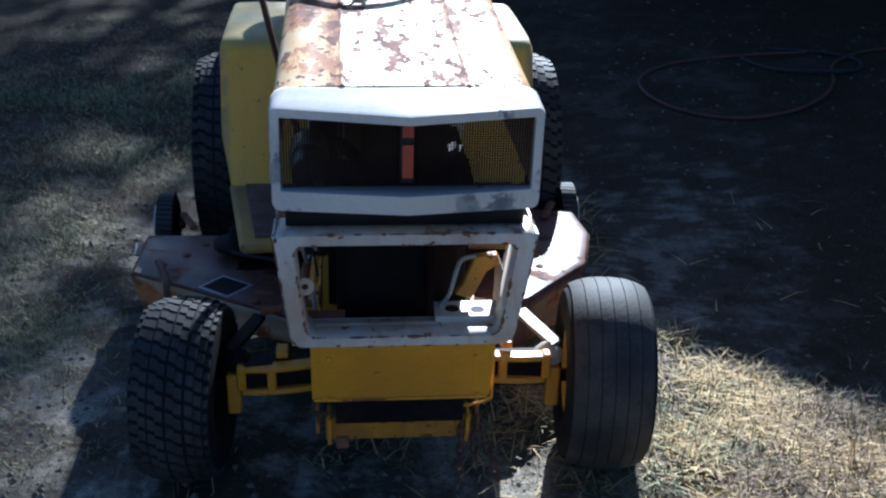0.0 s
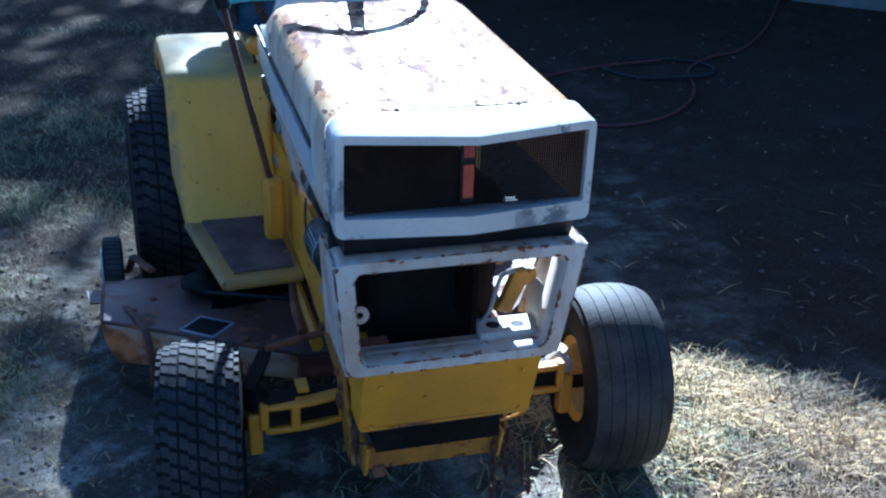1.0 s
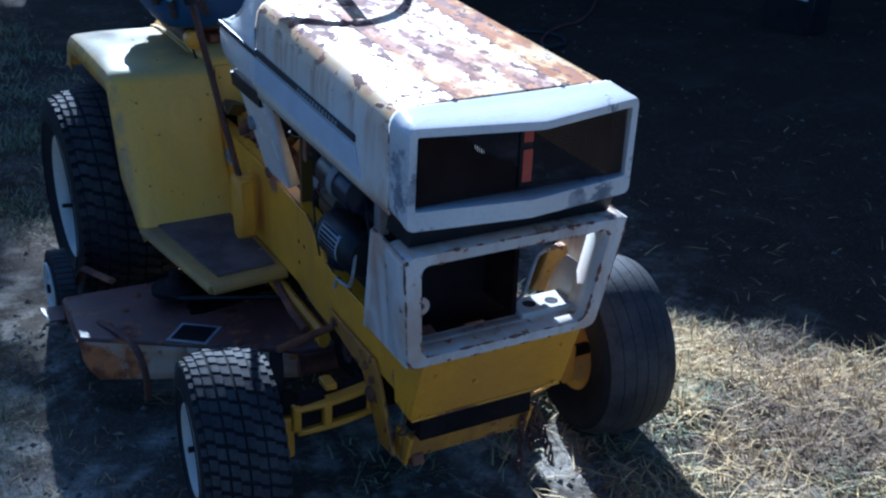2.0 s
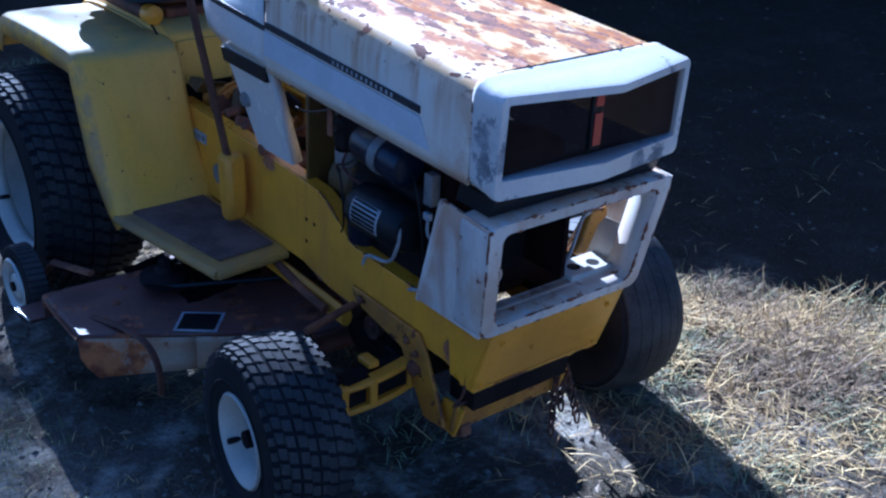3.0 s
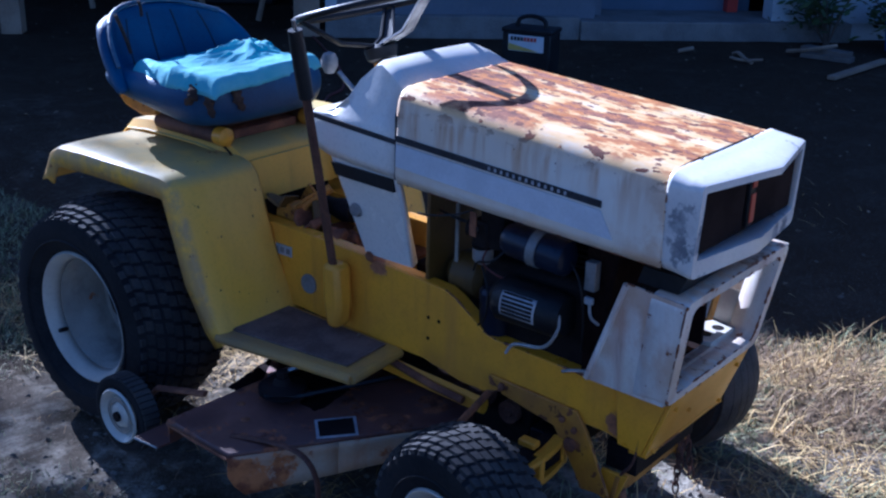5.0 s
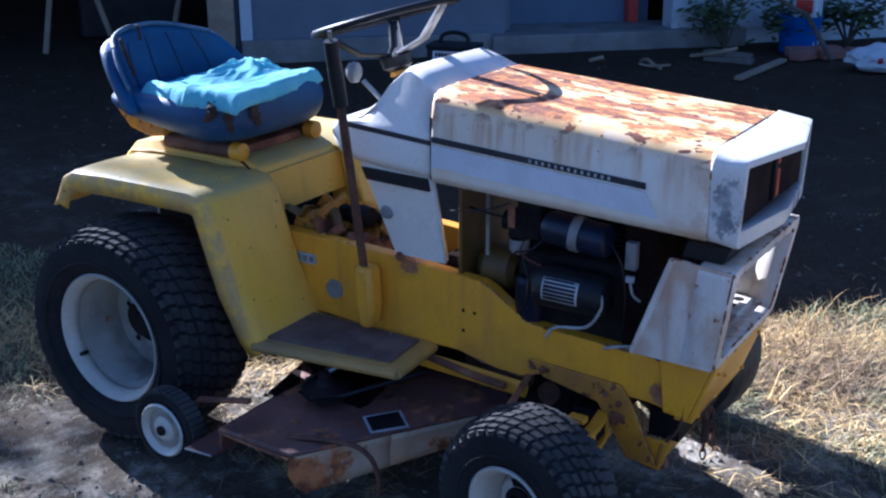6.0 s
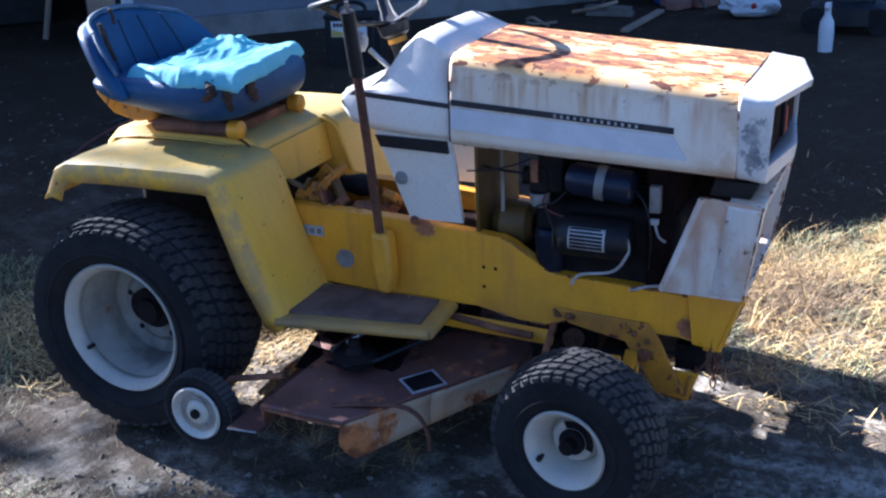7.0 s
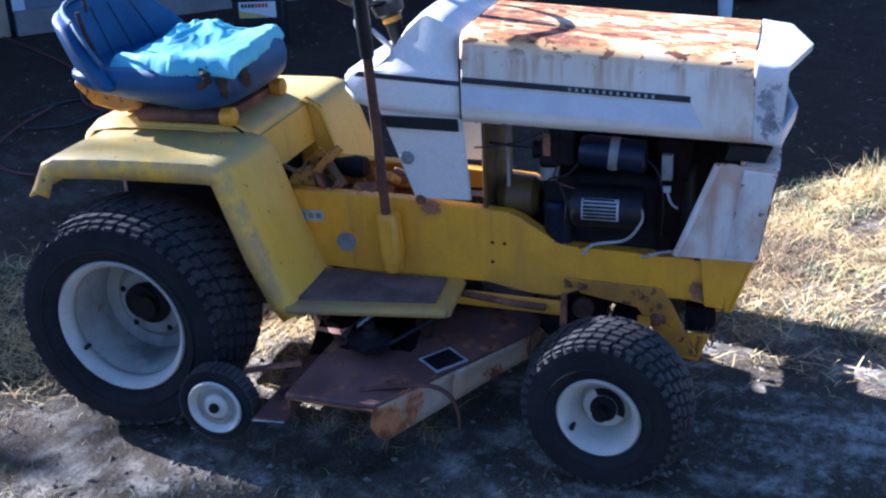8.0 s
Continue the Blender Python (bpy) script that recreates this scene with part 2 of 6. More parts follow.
DECK = paint("rusted_deck_enamel", (0.085, 0.042, 0.036), (0.19, 0.085, 0.055), 1.15, 10, 0.5, 0.0, 0.2, (0.06, 0.024, 0.017), (0.36, 0.14, 0.055), wash=0.6, soak_tone=(0.20, 0.10, 0.075))
DECK_FRONT = paint("cream_and_rust_enamel", (0.52, 0.44, 0.32), (0.36, 0.20, 0.10), 0.95, 11, 0.6, 0.6, 0.2, (0.17, 0.06, 0.026), (0.46, 0.19, 0.06), wash=0.5, soak_tone=(0.46, 0.22, 0.08), worn=(((-0.66, -0.72, 0.14), 0.20, 0.26), ((-0.50, -0.82, 0.22), 0.12, 0.14), ((-0.30, -0.92, 0.13), 0.10, 0.10)))
RUST = surface("rusted_steel", (0.12, 0.05, 0.026), (0.28, 0.12, 0.05), 14, 0.85, 0.0, 110, 0.5)
# Near-black for the engine bay's shade, and for dirt on the deck.
SHADE_DIRT = surface("bay_shade_and_dirt", (0.008, 0.005, 0.005), (0.022, 0.012, 0.010), 9, 0.85, 0.0, 90, 0.4)
LEVER = surface("browned_steel", (0.06, 0.026, 0.016), (0.15, 0.065, 0.034), 14, 0.7, 0.0, 110, 0.4)
# Paler blue that puts a sunlit edge on the seat back.
LIT_EDGE = surface("sunlit_edge_blue", (0.10, 0.14, 0.20), (0.045, 0.085, 0.155), 20, 0.6)
IRON = surface("oily_cast_iron", (0.006, 0.0055, 0.007), (0.020, 0.015, 0.014), 9, 0.65, 0.1, 90, 0.4)
BLUE_IRON = surface("blue_black_enamel", (0.006, 0.009, 0.022), (0.012, 0.018, 0.040), 9, 0.35, 0.1, 90, 0.2)
BLACK = surface("black_plastic", (0.007, 0.007, 0.008), (0.018, 0.018, 0.02), 10, 0.45, 0.0, 120, 0.2)
RUBBER = surface("dusty_tyre_rubber", (0.010, 0.010, 0.012), (0.024, 0.023, 0.024), 7, 0.8, 0.0, 120, 0.35)
TREAD = surface("worn_tread_rubber", (0.020, 0.019, 0.019), (0.060, 0.055, 0.050), 12, 0.72, 0.0, 150, 0.4)
MAT = surface("step_mat_rubber", (0.09, 0.062, 0.05), (0.18, 0.13, 0.105), 14, 0.85, 0.0, 140, 0.5)
GRILLE = surface("brown_grille_mesh", (0.030, 0.020, 0.017), (0.055, 0.036, 0.028), 10, 0.7, 0.2, 200, 0.5)
STRIPE = surface("black_stripe_decal", (0.012, 0.013, 0.018), (0.035, 0.036, 0.045), 20, 0.5, 0.0, 150, 0.15)
TRIM = surface("pale_trim_decal", (0.70, 0.71, 0.74), (0.60, 0.61, 0.63), 12, 0.4, 0.0, 150, 0.1)
RED = surface("red_badge_enamel", (0.50, 0.085, 0.045), (0.38, 0.06, 0.035), 30, 0.4, 0.0, 150, 0.1)
STEEL = surface("dull_steel", (0.42, 0.41, 0.40), (0.26, 0.25, 0.24), 20, 0.35, 0.85, 150, 0.2)
GREY = surface("grey_plate", (0.20, 0.195, 0.185), (0.30, 0.29, 0.28), 25, 0.55, 0.2, 150, 0.15)
LABEL = surface("silver_label", (0.50, 0.50, 0.51), (0.34, 0.34, 0.35), 30, 0.45, 0.1, 150, 0.1)
VINYL = surface("blue_vinyl", (0.014, 0.050, 0.135), (0.028, 0.080, 0.185), 8, 0.5, 0.0, 160, 0.35)
SEAM = surface("dark_blue_fold_line", (0.010, 0.024, 0.055), (0.016, 0.036, 0.075), 20, 0.7)
CRACK = surface("torn_foam", (0.035, 0.022, 0.016), (0.08, 0.05, 0.035), 30, 0.95, 0.0, 120, 0.6)
TOWEL = surface("turquoise_cotton", (0.19, 0.49, 0.56), (0.27, 0.56, 0.62), 10, 0.9, 0.0, 260, 0.6)
WIRE_W = surface("white_hose", (0.46, 0.44, 0.41), (0.30, 0.28, 0.26), 30, 0.5)
RED_HOSE = surface("red_rubber_hose", (0.15, 0.045, 0.035), (0.09, 0.032, 0.028), 12, 0.6)
BLACK_HOSE = surface("black_rubber_hose", (0.015, 0.015, 0.017), (0.03, 0.03, 0.03), 12, 0.6)
SIDING = surface("grey_wall_paint", (0.19, 0.20, 0.23), (0.15, 0.16, 0.19), 3, 0.7, 0.0, 60, 0.3)
DOOR_BLUE = surface("slate_blue_paint", (0.14, 0.17, 0.24), (0.11, 0.14, 0.20), 3, 0.6, 0.0, 60, 0.2)
SIDING_W = surface("white_siding_paint", (0.62, 0.64, 0.66), (0.52, 0.54, 0.56), 3, 0.6, 0.0, 60, 0.2)
CONCRETE = surface("weathered_concrete", (0.27, 0.255, 0.23), (0.18, 0.165, 0.15), 5, 0.9, 0.0, 90, 0.6, 0.004)
WOOD = surface("weathered_wood", (0.36, 0.28, 0.19), (0.24, 0.18, 0.12), 6, 0.85, 0.0, 100, 0.5)
BARK = surface("bark", (0.09, 0.07, 0.055), (0.16, 0.13, 0.10), 8, 0.95, 0.0, 40, 0.9, 0.01)
ROOF = surface("asphalt_shingle", (0.06, 0.058, 0.055), (0.10, 0.095, 0.09), 4, 0.95, 0.0, 80, 0.8, 0.004)
BOARD_GREY = surface("grey_weathered_wood", (0.20, 0.17, 0.14), (0.13, 0.11, 0.09), 6, 0.85, 0.0, 100, 0.5)
BRICK = surface("old_brick", (0.32, 0.16, 0.11), (0.24, 0.13, 0.10), 14, 0.9, 0.0, 110, 0.6)
PLASTIC_W = surface("white_plastic", (0.74, 0.75, 0.76), (0.66, 0.67, 0.68), 10, 0.35, 0.0, 90, 0.1)
PLASTIC_BLUE = surface("blue_plastic", (0.03, 0.09, 0.36), (0.04, 0.12, 0.42), 10, 0.4, 0.0, 90, 0.1)
PLASTIC_RED = surface("red_plastic", (0.50, 0.05, 0.03), (0.40, 0.04, 0.03), 10, 0.4, 0.0, 90, 0.1)
PLASTIC_Y = surface("yellow_print", (0.62, 0.50, 0.12), (0.54, 0.44, 0.10), 10, 0.5, 0.0, 90, 0.1)


for dark_mat, shine in ((IRON, 0.15), (SHADE_DIRT, 0.05), (BLACK, 0.3), (RUBBER, 0.2), (BLUE_IRON, 0.4), (GRILLE, 0.1)):
    dark_mat.node_tree.nodes["Principled BSDF"].inputs["Specular IOR Level"].default_value = shine


def blades(name, a, b, rough=0.7):
    """Straw and grass: each island its own tone."""
    m, nt, bs, co = start(name, rough)
    geo = nt.nodes.new("ShaderNodeNewGeometry")
    nt.links.new(mixc(nt, geo.outputs["Random Per Island"], a, b), bs.inputs["Base Color"])
    return m


STRAW = blades("dry_straw", (0.90, 0.66, 0.25), (0.25, 0.15, 0.045))
MATTED = blades("brown_dead_grass", (0.36, 0.24, 0.11), (0.13, 0.085, 0.045))
GREEN = blades("green_grass", (0.13, 0.155, 0.045), (0.44, 0.43, 0.23))
LEAFY = blades("green_leaf", (0.045, 0.075, 0.022), (0.08, 0.11, 0.035))
CLOD = blades("soil_crumbs", (0.21, 0.185, 0.15), (0.10, 0.085, 0.062), 0.95)
LITTER = blades("pale_leaf_litter", (0.30, 0.23, 0.14), (0.13, 0.095, 0.06))


def soil():
    m, nt, b, co = start("sandy_soil", 0.95)
    b.inputs["Specular IOR Level"].default_value = 0.1
    big, mid, fine = noise_node(nt, co, 0.9, 6, 0.6), noise_node(nt, co, 5.0, 6, 0.65), noise_node(nt, co, 70, 5, 0.7)
    tone = mixc(nt, ramp(nt, big, 0.36, 0.62), (0.088, 0.072, 0.050), (0.16, 0.135, 0.105))
    tone = mixc(nt, ramp(nt, mid, 0.50, 0.66), tone, (0.055, 0.047, 0.028))
    # sandy and trodden along the tractor, darkened towards the house and rear
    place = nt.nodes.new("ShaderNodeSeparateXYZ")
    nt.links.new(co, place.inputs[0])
    shade_soil = ramp(nt, mathn(nt, "ADD", place.outputs["X"], mathn(nt, "MULTIPLY", big, 3.2)), 2.0, 3.3)
    shade_soil = mathn(nt, "MAXIMUM", shade_soil, mathn(nt, "MULTIPLY", ramp(nt, place.outputs["Y"], -0.6, 0.9), 0.9))
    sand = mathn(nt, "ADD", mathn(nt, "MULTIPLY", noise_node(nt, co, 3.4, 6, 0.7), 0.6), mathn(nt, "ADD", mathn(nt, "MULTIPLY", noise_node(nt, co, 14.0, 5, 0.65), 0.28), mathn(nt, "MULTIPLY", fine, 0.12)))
    # dark soil tone that also holds the shade falling there
    tone = mixc(nt, mathn(nt, "MULTIPLY", shade_soil, 0.92), tone, (0.042, 0.026, 0.013))
    cover = mathn(nt, "SUBTRACT", 0.95, mathn(nt, "MULTIPLY", shade_soil, 0.91))
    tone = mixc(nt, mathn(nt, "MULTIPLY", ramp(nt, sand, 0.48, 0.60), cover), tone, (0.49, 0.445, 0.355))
    crumb = noise_node(nt, co, 190, 3, 0.6)
    tone = mixc(nt, mathn(nt, "MULTIPLY", ramp(nt, fine, 0.42, 0.66), 0.55), tone, (0.06, 0.05, 0.034))
    tone = mixc(nt, mathn(nt, "MULTIPLY", ramp(nt, crumb, 0.60, 0.70), 0.6), tone, (0.36, 0.31, 0.24))
    nt.links.new(tone, b.inputs["Base Color"])
    bump(nt, b, mathn(nt, "ADD", mathn(nt, "MULTIPLY", crumb, 0.5), mathn(nt, "ADD", fine, mathn(nt, "MULTIPLY", mid, 0.5))), 0.9, 0.008)
    return m


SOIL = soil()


# ---------------------------------------------------------------- mesh tools
def part(name, bm, mat, parent=None, label="", smooth=True, solid=0.0, bevel=0.0, place=None):
    me = bpy.data.meshes.new(name)
    bmesh.ops.recalc_face_normals(bm, faces=bm.faces)
    bm.to_mesh(me)
    bm.free()
    me.materials.append(mat)
    if smooth:
        me.shade_smooth()
        me.set_sharp_from_angle(angle=radians(38))
    ob = new(name, me)
    if parent is not None:
        ob.parent = parent
        if parent.type == "EMPTY":
            ob.matrix_parent_inverse = parent.matrix_basis.inverted()
    if solid:
        md = ob.modifiers.new("thickness", "SOLIDIFY")
        md.thickness, md.offset = solid, 0
    if bevel:
        md = ob.modifiers.new("edges", "BEVEL")
        md.width, md.segments, md.limit_method = bevel, 2, "ANGLE"
    if label:
        tagged(ob, label)
    return ob


def thing(name, at, label, category, group="", kind=""):
    e = new(name)
    e.matrix_basis = pose(*at)
    e.empty_display_size = 0.1
    return tagged(e, label, category, group, kind)


def box(bm, x0, x1, y0, y1, z0, z1, m=None):
    vs = bmesh.ops.create_cube(bm, size=1)["verts"]
    for v in vs:
        v.co = Vector(((x0 + x1) / 2 + v.co.x * (x1 - x0), (y0 + y1) / 2 + v.co.y * (y1 - y0), (z0 + z1) / 2 + v.co.z * (z1 - z0)))
        if m is not None:
            v.co = m @ v.co
    return bm


def prism(bm, pts, axis, a, b, m=None):
    """A polygon, given in the two other axes in order, drawn out along axis from a to b."""
    def at(p, h):
        v = {"x": (h, p[0], p[1]), "y": (p[0], h, p[1]), "z": (p[0], p[1], h)}[axis]
        return m @ Vector(v) if m is not None else Vector(v)
    lo, hi = [bm.verts.new(at(p, a)) for p in pts], [bm.verts.new(at(p, b)) for p in pts]
    n = len(pts)
    bm.faces.new(lo), bm.faces.new(hi)
    for k in range(n):
        bm.faces.new((lo[k], lo[(k + 1) % n], hi[(k + 1) % n], hi[k]))
    return bm


def loft(bm, rings, closed=True, cap=False):
    vs = [[bm.verts.new(p) for p in r] for r in rings]
    n = len(rings[0])
    for a, b in zip(vs, vs[1:]):
        for k in range(n if closed else n - 1):
            bm.faces.new((a[k], a[(k + 1) % n], b[(k + 1) % n], b[k]))
    if cap:
        bm.faces.new(vs[0]), bm.faces.new(vs[-1])
    return bm


def tube(bm, pts, r, seg=10, closed=False, flat=1.0):
    """A round (or flattened) bar along points; r a number or one per point."""
    pts = [Vector(p) for p in pts]
    n, rings, side = len(pts), [], None
    for k, p in enumerate(pts):
        t = (pts[(k + 1) % n] - pts[k - 1]) if closed else pts[min(k + 1, n - 1)] - pts[max(k - 1, 0)]
        t.normalize()
        if side is None:
            side = t.cross(Vector((0, 0, 1)) if abs(t.z) < 0.9 else Vector((1, 0, 0)))
        side = (side - t * side.dot(t)).normalized()
        up = side.cross(t)
        rr = r[k] if isinstance(r, (list, tuple)) else r
        rings.append([p + (side * math.cos(a) + up * math.sin(a) * flat) * rr for a in (2 * math.pi * i / seg for i in range(seg))])
    if closed:
        rings.append(rings[0])
        vs = [[bm.verts.new(q) for q in ring] for ring in rings[:-1]]
        for k in range(n):
            a, b = vs[k], vs[(k + 1) % n]
            for i in range(seg):
                bm.faces.new((a[i], a[(i + 1) % seg], b[(i + 1) % seg], b[i]))
        return bm
    return loft(bm, rings, True, True)


def smooth_line(pts, steps=6):
    """A soft curve through points."""
    pts = [Vector(p) for p in pts]
    out = []
    for k in range(len(pts) - 1):
        p0, p1, p2, p3 = pts[max(k - 1, 0)], pts[k], pts[k + 1], pts[min(k + 2, len(pts) - 1)]
        for s in range(steps):
            t = s / steps
            out.append(0.5 * (2 * p1 + (p2 - p0) * t + (2 * p0 - 5 * p1 + 4 * p2 - p3) * t**2 + (3 * p1 - p0 - 3 * p2 + p3) * t**3))
    return out + [pts[-1]]


def lathe(bm, prof, c, axis="x", seg=48, closed=False):
    """Profile of (along, radius) turned round an axis through c."""
    c = Vector(c)
    def at(h, r, a):
        u, v = r * math.cos(a), r * math.sin(a)
        return c + Vector({"x": (h, u, v), "y": (u, h, v), "z": (u, v, h)}[axis])
    rings = [[at(h, max(r, 1e-4), 2 * math.pi * i / seg) for i in range(seg)] for h, r in prof]
    return loft(bm, rings + ([rings[0]] if closed else []))


def rounded(hw, z0, z1, rad, arc=4, n=6):
    """Points round an upright rectangle with soft corners, as (x, z)."""
    out = []
    for cx, cz, a0 in ((hw - rad, z0 + rad, -90), (hw - rad, z1 - rad, 0), (-hw + rad, z1 - rad, 90), (-hw + rad, z0 + rad, 180)):
        for k in range(arc + 1):
            a = radians(a0 + 90 * k / arc)
            out.append((cx + rad * math.cos(a), cz + rad * math.sin(a)))
    full = []
    for k, p in enumerate(out):
        q = out[(k + 1) % len(out)]
        full.append(p)
        if (k + 1) % (arc + 1) == 0:
            full += [(p[0] + (q[0] - p[0]) * s / n, p[1] + (q[1] - p[1]) * s / n) for s in range(1, n)]
    return full


def B():
    return bmesh.new()


def ground_z(x, y):
    return 0.012 * noise.noise(Vector((x * 1.3, y * 1.3, 0.3))) + 0.006 * noise.noise(Vector((x * 5, y * 5, 2.1)))


# ---------------------------------------------------------------- ground and house
def axis_steps(lo, hi, step, far):
    inner = list(np.arange(lo, hi + 1e-6, step))
    out, s = [], step
    left, right = lo, hi
    grow_l, grow_r = [], []
    while left > -far:
        s *= 1.35
        left -= s
        grow_l.append(left)
    s = step
    while right < far:
        s *= 1.35
        right += s
        grow_r.append(right)
    return grow_l[::-1] + inner + grow_r


xs, ys = axis_steps(-4, 6, 0.08, 600), axis_steps(-4, 7, 0.08, 600)
gv = [(x, y, ground_z(x, y) if abs(x) < 30 and abs(y) < 30 else 0.0) for y in ys for x in xs]
nx_ = len(xs)
gf = [(j * nx_ + i, j * nx_ + i + 1, (j + 1) * nx_ + i + 1, (j + 1) * nx_ + i) for j in range(len(ys) - 1) for i in range(nx_ - 1)]
gm = bpy.data.meshes.new("ground")
gm.from_pydata(gv, [], gf)
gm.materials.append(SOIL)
gm.shade_smooth()
tagged(new("ground", gm), "bare sandy yard soil with patchy dead grass", "ground", kind="structure")

# The house stands across the yard; along runs down its wall, out points from the wall away from the yard.
ALONG, OUT = Vector((1, -1, 0)).normalized(), Vector((1, 1, 0)).normalized()
HOUSE = Matrix.Translation(OUT * 5.1 + ALONG * 1.07) @ Matrix((ALONG, OUT, Vector((0, 0, 1)))).transposed().to_4x4()
house = thing("house", (3.6, 3.6, 0), "grey and white single-storey house with a carport", "house", kind="structure")
RIDGE = 3.05


def house_box(name, s0, s1, d0, d1, z0, z1, mat, label="", parent=None, bevel=0.0):
    return part(name, box(B(), s0, s1, d0, d1, z0, z1, HOUSE), mat, parent or house, label, smooth=False, bevel=bevel)


house_box("wall", -0.80, 1.12, 0, 0.15, 0, 2.7, SIDING, "grey painted panel wall")
house_box("wall", 1.12, 2.42, 0.45, 0.6, 0, 2.7, DOOR_BLUE, "slate blue recessed entrance wall")
house_box("wall", 2.42, 7.5, 0, 0.15, 0, 2.7, SIDING_W, "white horizontal siding")
for k in range(13):
    house_box("siding_board", 2.62, 7.5, -0.018, 0.0, 0.12 + 0.19 * k, 0.30 + 0.19 * k, SIDING_W, bevel=0.006)
house_box("wall", -5.3, 7.5, 4.4, 4.55, 0, RIDGE - 0.06, SIDING, "dark back wall of the carport")
house_box("wall", -0.80, -0.65, 0.15, 4.4, 0, 2.7, SIDING)
house_box("wall", -5.3, -5.16, 0.15, 4.4, 0, RIDGE - 0.06, SIDING)
house_box("wall", 7.36, 7.5, 0.15, 4.4, 0, RIDGE - 0.06, SIDING_W)
house_box("wall", 1.12, 1.2, 0.15, 0.6, 0, 2.7, SIDING)
house_box("corner_board", 2.42, 2.62, -0.03, 0.0, 0, 2.7, SIDING_W)
house_box("door_frame", 2.22, 2.30, 0.36, 0.45, 0, 2.2, PLASTIC_RED, "faded red door frame")
house_box("porch_slab", 1.0, 3.0, -0.12, 0.44, 0, 0.14, CONCRETE, "low concrete porch slab", bevel=0.01)
house_box("foundation", -0.80, 1.0, -0.09, -0.001, 0, 0.16, CONCRETE, bevel=0.008)
house_box("post", -1.02, -0.84, -0.05, 0.11, 0, 2.7, WOOD, "beige wooden carport post", bevel=0.006)
house_box("post", -5.2, -5.06, -0.05, 0.09, 0, 2.7, WOOD, bevel=0.006)
house_box("post", -3.0, -2.86, -0.05, 0.09, 0, 2.7, WOOD, bevel=0.006)
house_box("jamb", -0.80, -0.72, -0.03, -0.002, 0, 2.7, SIDING_W)
house_box("gable", -5.3, 7.6, 0.0, 0.14, 2.72, RIDGE - 0.06, SIDING_W, "upper wall over the carport and porch")
house_box("roof", -5.5, 7.8, -0.35, 5.0, RIDGE - 0.05, RIDGE + 0.06, ROOF, "low dark shingle roof")

# ---------------------------------------------------------------- garden tractor
tractor = thing("garden_tractor", (0, -0.6, 0), "old yellow and white garden tractor with rusted hood and missing headlights", "garden tractor")

# frame rails of folded sheet, tall at the pedestal and low under the engine
RAIL = [(-0.285, 0.530), (-0.62, 0.522), (-0.890, 0.503), (-0.917, 0.492), (-1.004, 0.434), (-1.03, 0.429), (-1.29, 0.420), (-1.408, 0.410),
        (-1.388, 0.30), (-1.31, 0.316), (-1.2, 0.318), (-1.05, 0.318), (-1.0, 0.298), (-0.93, 0.302), (-0.83, 0.322), (-0.55, 0.324), (-0.32, 0.336)]
for s in (-1, 1):
    rail = part("frame_rail", prism(B(), RAIL, "x", s * 0.149, s * 0.143), YELLOW, tractor, "yellow sheet frame side, scratched and rust-specked", bevel=0.0015)
    part("top_flange", prism(B(), [(y, z) for y, z in RAIL[:8]] + [(y, z - 0.006) for y, z in RAIL[7::-1]], "x", s * 0.142, s * 0.115), YELLOW, rail)
    # Dark discs on the rail stand in for the shade inside holes.
    for y, z in ((-0.845, 0.425), (-0.875, 0.424), (-0.845, 0.375), (-0.335, 0.40)):
        part("bolt_hole", lathe(B(), [(s * 0.1492, 0.0001), (s * 0.1494, 0.0045), (s * 0.147, 0.0045)], (0, y, z), "x", 10), IRON, rail)
    hang = part("axle_hanger", prism(B(), [(-1.025, 0.350), (-1.245, 0.342), (-1.272, 0.305), (-1.332, 0.178), (-1.270, 0.172), (-1.222, 0.247), (-1.192, 0.290), (-1.06, 0.315)], "x", s * 0.158, s * 0.15),
                HANGER, tractor, "rust-blotched axle hanger plate", bevel=0.002)
    for y, z, r in ((-1.06, 0.335, 0.009), (-1.237, 0.265, 0.016), (-1.215, 0.315, 0.007), (-1.245, 0.300, 0.007)):
        part("bolt", lathe(B(), [(s * 0.159, r), (s * 0.166, r), (s * 0.167, r * 0.8), (s * 0.168, 0.0001)], (0, y, z), "x", 6), RUST, hang)

front_box = part("front_panel", prism(prism(prism(B(), [(-1.455, 0.44), (-1.408, 0.304), (-1.40, 0.304), (-1.447, 0.44)], "x", -0.162, 0.162), [(-1.4465, 0.44), (-1.3995, 0.304), (-1.345, 0.309), (-1.33, 0.44)], "x", -0.162, -0.156), [(-1.4465, 0.44), (-1.3995, 0.304), (-1.345, 0.309), (-1.33, 0.44)], "x", 0.156, 0.162), YELLOW_CLEAN, tractor, "yellow front panel with rust flecks", bevel=0.002)
part("lower_lip", box(B(), -0.158, 0.158, -1.408, -1.37, 0.298, 0.3035), YELLOW, front_box)
for x, z in ((-0.13, 0.41), (0.13, 0.41), (-0.14, 0.31), (0.14, 0.31), (-0.045, 0.37)):
    part("rivet", lathe(B(), [(-0.004, 0.0001), (-0.003, 0.004), (0.004, 0.005)], (x, -1.455 + (0.43 - z) * 0.34, z), "y", 8), YELLOW_CLEAN, front_box)
bumper = part("front_crossbar", prism(B(), [(-1.345, 0.220), (-1.335, 0.165), (-1.325, 0.165), (-1.335, 0.220)], "x", -0.14, 0.14), HANGER, tractor, "bent yellow crossbar eaten by rust", bevel=0.002)
